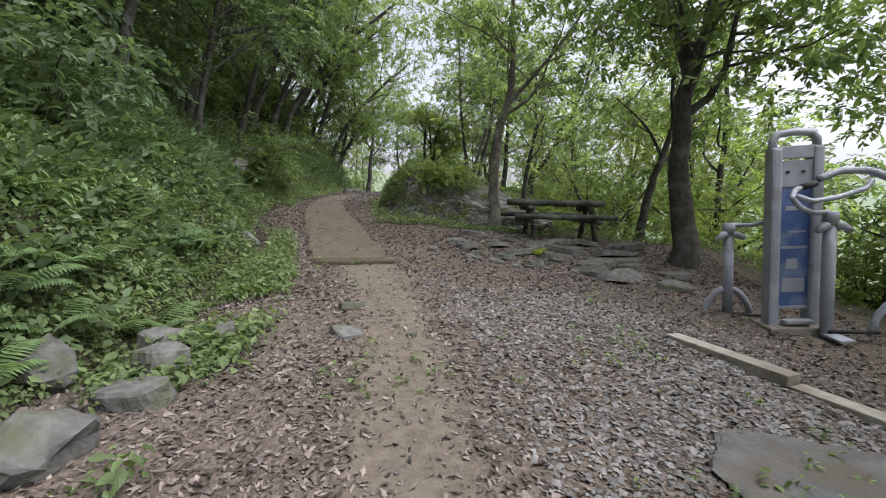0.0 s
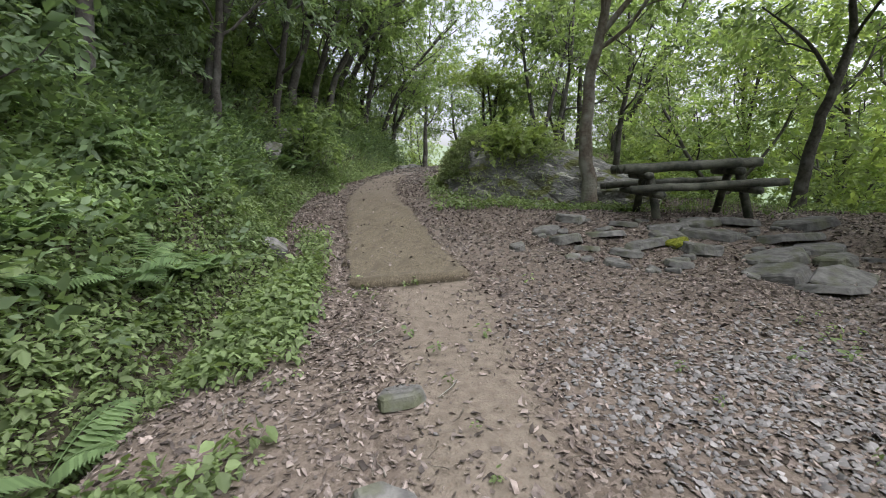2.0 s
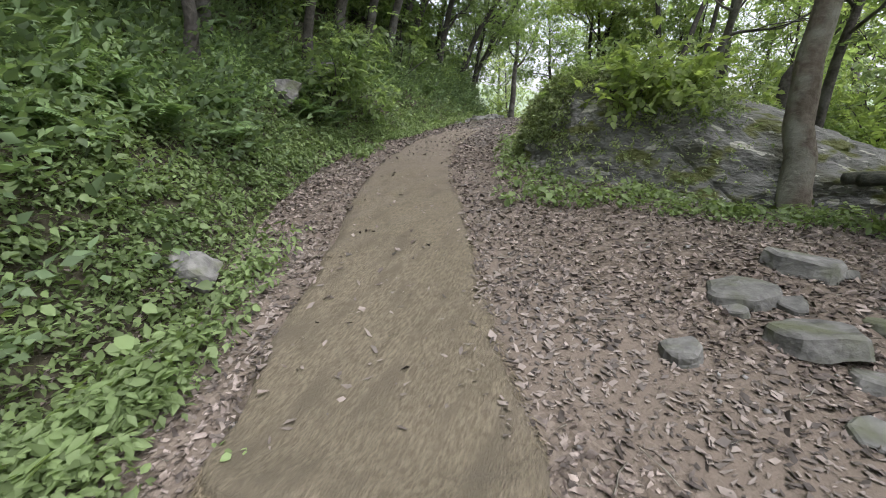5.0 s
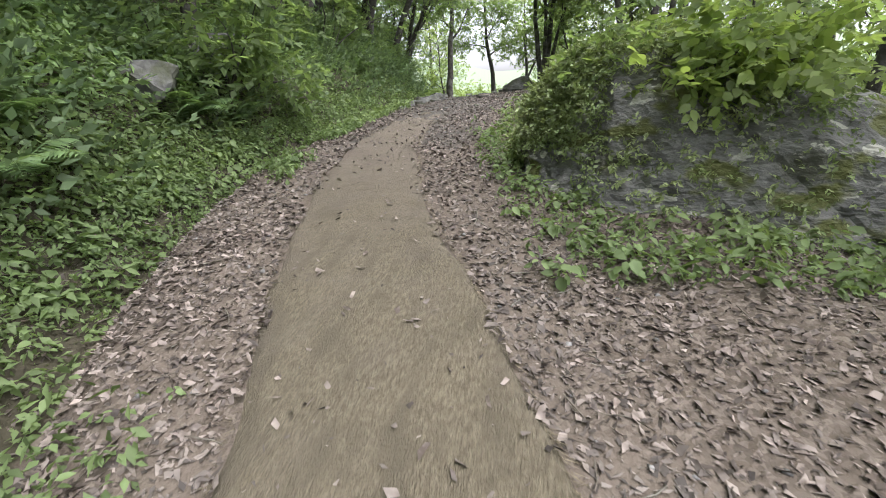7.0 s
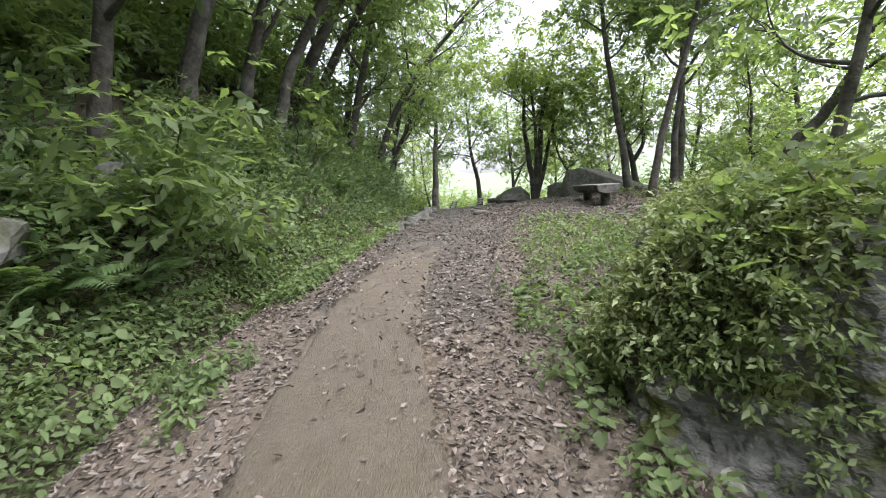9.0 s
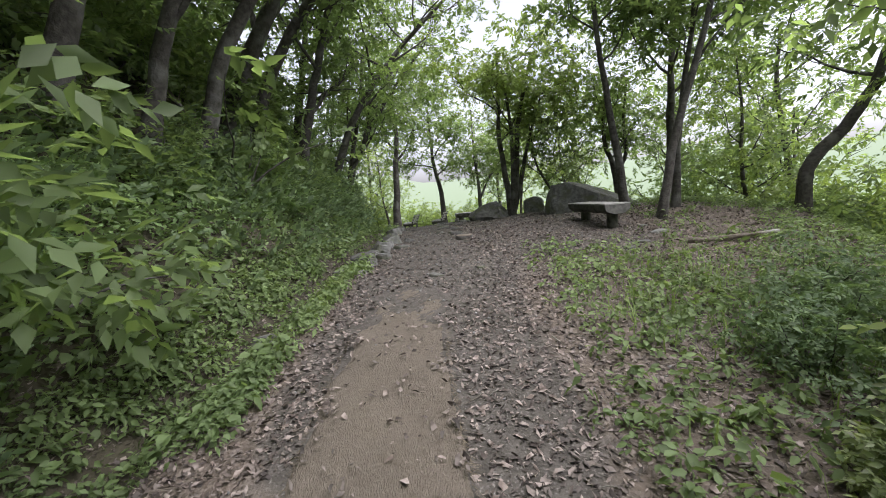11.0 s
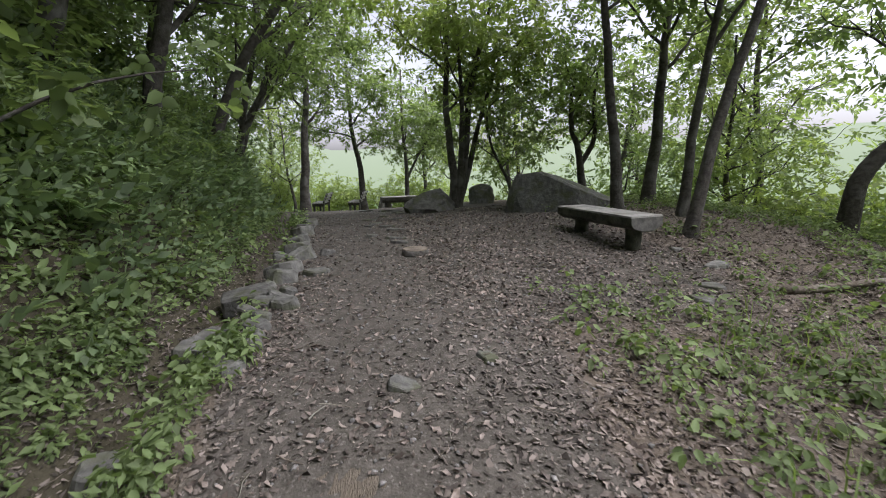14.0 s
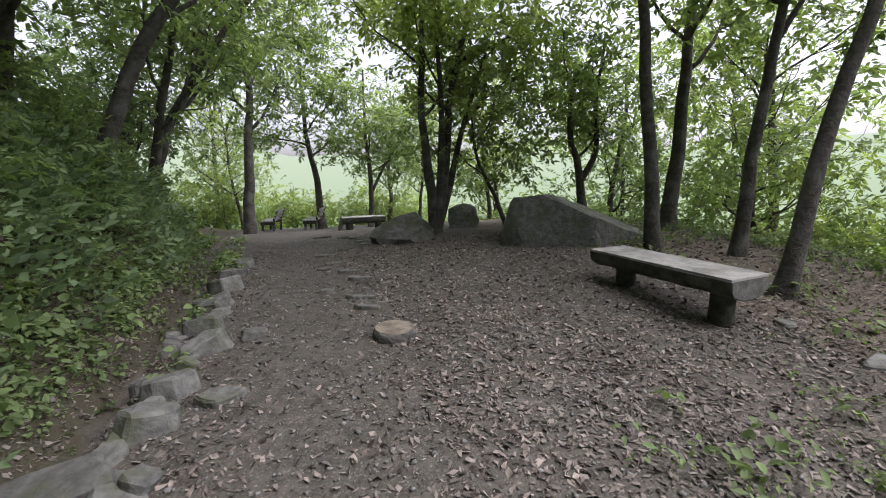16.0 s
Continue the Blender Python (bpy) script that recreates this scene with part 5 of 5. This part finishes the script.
tagged(upper.make("undergrowth", M_BANK), "dark green low plants on the upper bank", "undergrowth", "", "stuff")
tagged(heap.make("undergrowth", M_PLANT), "dense leafy green undergrowth covering the bank", "undergrowth", "", "stuff")
STALKS = [spray_template(700 + i, 11, (LEAF2[0] * np.array((1.25, 1, 1)), LEAF2[1]), 1.0, 0.2) for i in range(4)]
at = lay(13500, (-8.0, -2.0, -1.0, 30), lambda x, y: smooth(bank_s(y) - x + path_x(y), 0.25, 0.9) * (0.35 + 0.65 * patches(x, y, 1.3, 0.5)) * (1 - 0.6 * smooth(y, 24, 30)), g_u)
heap = Heap()
n = len(at)
at[:, 2] += 0.03
pick = g_u.integers(0, 4, n)
for k in range(4):
    sel = pick == k
    q = int(sel.sum())
    heap.add(*scatter(STALKS[k], at[sel], rotations(g_u.normal(-1.6, 0.9, q), g_u.uniform(0.25, 1.2, q), g_u.normal(0, 0.4, q)), g_u.uniform(0.3, 0.65, q)[:, None]))
tagged(heap.make("undergrowth", M_LEAF_DARK), "taller leafy stalks leaning out from the bank", "undergrowth", "", "stuff")
at = lay(27000, (-3.0, 6.5, 5.5, 33), right_green, g_u)
heap = Heap()
leaves_at(heap, at, 0.08 + 0.17 * g_u.random(len(at)) ** 1.3, SPRIGS + FAR_SPRIGS, 0.26, g_u)
tagged(heap.make("undergrowth", M_PLANT), "low leafy plants beside the trail and on the open slope", "undergrowth", "", "stuff")

at = lay(2600, (-2.6, 2.5, 0.3, 7.0), lambda x, y: 0.5 * patches(x, y, 1.9, -0.35) + 0.02, g_u)
heap = Heap()
leaves_at(heap, at, g_u.uniform(0.06, 0.14, len(at)), SPRIGS, 0.25, g_u)
tagged(heap.make("seedlings", M_PLANT), "small green seedlings among the fallen leaves", "seedling", "", "stuff")

blade = (np.array([(-0.018, 0, 0), (0.018, 0, 0), (0.014, 0.22, 0.5), (-0.014, 0.22, 0.5), (0, 0.62, 0.8)]), np.array([(0, 1, 2), (0, 2, 3), (3, 2, 4)]))
at = lay(15000, (-3.0, 6.0, 9.5, 23), lambda x, y: np.clip(smooth(x - path_x(y), 1.4, 2.3) * smooth(y, 13.8, 14.8) * (1 - smooth(y, 17, 20)) * patches(x, y, 1.3, 0.35) + 0.35 * smooth(y, 9.8, 10.4) * (1 - smooth(y, 12.6, 13.2)) * smooth(x, 1.6, 2.6) * (1 - smooth(x, 4.6, 5.6)), 0, 1), g_u)
heap = Heap()
n = len(at)
heap.add(*scatter(blade, at, rotations(g_u.uniform(0, 6.28, n), g_u.normal(0, 0.25, n), np.zeros(n)), g_u.uniform(0.12, 0.34, n)[:, None]))
tagged(heap.make("grass", M_GRASS), "long thin green grass on the open slope", "grass", "", "stuff")

dry = []
for k in range(7):
    curl = (0.5, -0.35, 0.8, 0.2, -0.6, 0.3, 0.6)[k]
    v = LEAF2[0] * np.array(((0.85, 1.35, 0.55, 1.1, 1.7, 0.7, 1.5)[k], 1, 1))
    v[1, 1], v[3, 1] = (0.42, 0.3, 0.5, 0.62, 0.35, 0.7, 0.55)[k], (0.5, 0.6, 0.35, 0.28, 0.65, 0.45, 0.2)[k]
    v[2, 0] = (0, 0.12, -0.1, 0.2, -0.25, 0.05, 0.3)[k]
    v[:, 2] = curl * (v[:, 0] ** 2) * 1.4 + 0.07 * np.sin(v[:, 1] * (2 + k)) * (1 if k % 2 else -1) + 0.06
    dry.append((v - np.array((0, 0.5, 0)), LEAF2[1]))


def stony(x, y):
    """Where grey chips lie thick on the clearing."""
    s = x - path_x(y)
    return smooth(s, 0.7, 1.4) * (1 - smooth(s, 3.2, 4.3)) * (1 - smooth(y, 4.8, 6.8)) * (0.45 + 0.55 * patches(x, y, 1.2, 0.6))


def litter_density(x, y):
    s = x - path_x(y)
    u = (x - mat_mid(y)) / mat_half(y)
    on_mat = (np.abs(u) < 0.97 + 0.05 * np.sin(5 * y) + 0.04 * np.sin(13 * y + 2) + 0.3 * smooth(y, 10, 14) * np.sin(7 * x + 3 * y) * np.sin(9 * y + 2 * x)) & (y - mat_skew(y, np.clip(u, -1, 1)) > 6.77) & (y < 17.5)
    sand = sand_mask(x, y)
    base = 0.9 * smooth(s, -2.3, -1.5) * (1 - 0.75 * smooth(s, 3.6, 5.2) * smooth(7.5 - y, 0, 3))
    base = base * (1 - 0.84 * sand) * np.where(on_mat, 0.03 + 0.1 * smooth(y, 11, 16), 1.0)
    worn = smooth(1.0 - np.abs(s), 0, 0.7) * smooth(y, 16.5, 18.5)
    base = base * (1 - 0.72 * worn) * (1 - 0.45 * smooth(y, 19, 23))
    base = base * (0.62 + 0.38 * patches(x, y, 1.7, 0.55))
    base = base * (1 - 0.5 * stony(x, y))
    return np.clip(base + 0.4 * (s < bank_s(y)) * (s > bank_s(y) - 3), 0, 1) * (1 - 0.5 * smooth(y, 22, 28))


at = lay(560000, (-6.5, 5.4, -0.5, 27), litter_density, g_u)
at[:, 2] += 0.008
on = (np.abs(at[:, 0] - mat_mid(at[:, 1])) < mat_half(at[:, 1])) & (at[:, 1] > 6.85) & (at[:, 1] < 17)
at[:, 2] += np.where(on, 0.04, 0.0)
heap = Heap()
leaves_at(heap, at, 0.02 + 0.055 * g_u.random(len(at)) ** 1.9, dry, 0.38, g_u)
tagged(heap.make("leaf_litter", M_LITTER), "brown dry fallen leaves strewn over the ground", "leaf litter", "", "stuff")

# twigs and stalks lying about
twigs = []
for k in range(4):
    q = np.random.default_rng(640 + k)
    bend = np.stack([q.normal(0, 0.06, 4), np.linspace(-0.5, 0.5, 4), np.abs(q.normal(0, 0.02, 4)) + 0.03], -1)
    twigs.append(tube(bend, np.linspace(0.03, 0.016, 4), 3))
at = lay(26000, (-6.5, 5.4, 0.0, 27), lambda x, y: 0.35 * litter_density(x, y) + 0.02, g_u)
at[:, 2] += 0.012
heap = Heap()
leaves_at(heap, at, 0.05 + 0.16 * g_u.random(len(at)) ** 2.5, twigs, 0.12, g_u)
tagged(heap.make("twigs", M_BARK), "thin dry twigs lying among the fallen leaves", "twigs", "", "stuff")

pebbles = []
for k in range(4):
    q = np.random.default_rng(600 + k)
    v = np.array([(1, 0, 0), (0, 1, 0), (-1, 0, 0), (0, -1, 0), (0, 0, 1), (0, 0, -1)], float) * q.uniform(0.7, 1.2, (6, 1)) + q.normal(0, 0.15, (6, 3))
    v[:, 2] *= 0.6
    pebbles.append((v, np.array([(0, 1, 4), (1, 2, 4), (2, 3, 4), (3, 0, 4), (1, 0, 5), (2, 1, 5), (3, 2, 5), (0, 3, 5)])))


def gravel_density(x, y):
    s = x - path_x(y)
    field = smooth(s, 0.5, 1.2) * (1 - smooth(s, 2.8, 4.2)) * (1 - smooth(y, 5.0, 8.0)) * (0.4 + 0.6 * patches(x, y, 1.4, 0.6))
    top = 0.35 * smooth(2.8 - np.abs(s - 0.8), 0, 1) * smooth(y, 16.5, 19) * (1 - smooth(y, 27, 31))
    return np.clip(field + top + 0.05, 0, 1)


at = lay(44000, (-5.5, 5.0, -1.0, 30), gravel_density, g_u)
at[:, 2] += 0.006
heap = Heap()
leaves_at(heap, at, g_u.uniform(0.008, 0.026, len(at)), pebbles, 0.3, g_u)
chips = [(v, f[:4]) for v, f in pebbles]
at = lay(42000, (-0.5, 5.0, -0.2, 7.0), stony, g_u)
at[:, 2] += 0.008
leaves_at(heap, at, 0.009 + 0.022 * g_u.random(len(at)) ** 1.5, chips, 0.3, g_u)
tagged(heap.make("gravel", M_GRAVEL), "grey gravel chips scattered over the clearing", "gravel", "", "stuff")


# ---- the distant hills, their haze painted as a pale glow ----
def backdrop():
    m = bpy.data.materials.new("painted_haze_glow")
    m.use_nodes = True
    n, l = m.node_tree.nodes, m.node_tree.links
    # the ring emits its own colour: painted haze, paler towards the ridge
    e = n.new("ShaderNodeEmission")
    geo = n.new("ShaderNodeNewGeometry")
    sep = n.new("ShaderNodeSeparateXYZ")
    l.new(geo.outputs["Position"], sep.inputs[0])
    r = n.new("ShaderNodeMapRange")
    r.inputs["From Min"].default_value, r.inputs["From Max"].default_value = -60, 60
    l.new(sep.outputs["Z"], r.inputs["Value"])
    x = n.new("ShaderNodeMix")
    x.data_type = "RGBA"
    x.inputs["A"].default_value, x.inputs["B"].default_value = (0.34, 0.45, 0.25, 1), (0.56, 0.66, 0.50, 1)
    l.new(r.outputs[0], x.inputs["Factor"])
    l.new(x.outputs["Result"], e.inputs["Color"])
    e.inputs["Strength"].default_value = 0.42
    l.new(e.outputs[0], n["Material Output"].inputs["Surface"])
    k = 160
    a = np.linspace(0, 2 * np.pi, k, endpoint=False)
    ridge = 26 + 9 * np.sin(3 * a + 1) + 5 * np.sin(7 * a) + 2.5 * np.sin(17 * a + 2) + 1.2 * np.sin(41 * a)
    low = np.stack([420 * np.cos(a), 420 * np.sin(a) + 15, np.full(k, -140.0)], -1)
    high = np.stack([420 * np.cos(a), 420 * np.sin(a) + 15, ridge], -1)
    i = np.arange(k)
    quads = np.stack([i, i + k, (i + 1) % k + k, (i + 1) % k], -1)
    return tagged(mesh_object("backdrop", np.concatenate((low, high)), quads, m), "glowing backdrop of distant wooded hills with haze painted in", "backdrop", "", "structure")


backdrop()


# ---- dead wood on the bank ----
def dead_trunk(a, b, r, label, seed):
    root = thing("dead_trunk", a, label, "dead tree")
    d = np.array(b) - np.array(a)
    n = 9
    g = np.random.default_rng(seed)
    line_l = np.array([d * t for t in np.linspace(0, 1, n)]) + g.normal(0, 0.02, (n, 3))
    part("trunk", bar(line_l, np.linspace(r, r * 0.6, n), 9), M_BARK, root, "", True)
    for t, w in ((0.4, (0.2, -0.3, 0.35)), (0.65, (-0.1, 0.35, 0.3))):
        p = d * t
        part("branch", bar(np.array([p, p + np.array(w) * 0.5, p + np.array(w) * 1.1 + (0, 0, 0.05)]), np.array([r * 0.4, r * 0.3, r * 0.15]), 6), M_BARK, root, "", True)
    return root


dead_trunk((-7.2, 20.45, ground_z(-7.2, 20.45) + 0.02), (-8.95, 20.1, ground_z(-8.95, 20.1) + 0.35), 0.07, "bare dead trunk lying down the bank", 3)
dead_trunk((-6.9, 19.6, ground_z(-6.9, 19.6) + 0.02), (-8.3, 19.9, ground_z(-8.3, 19.9) + 0.5), 0.045, "thin dead trunk lying down the bank", 4)
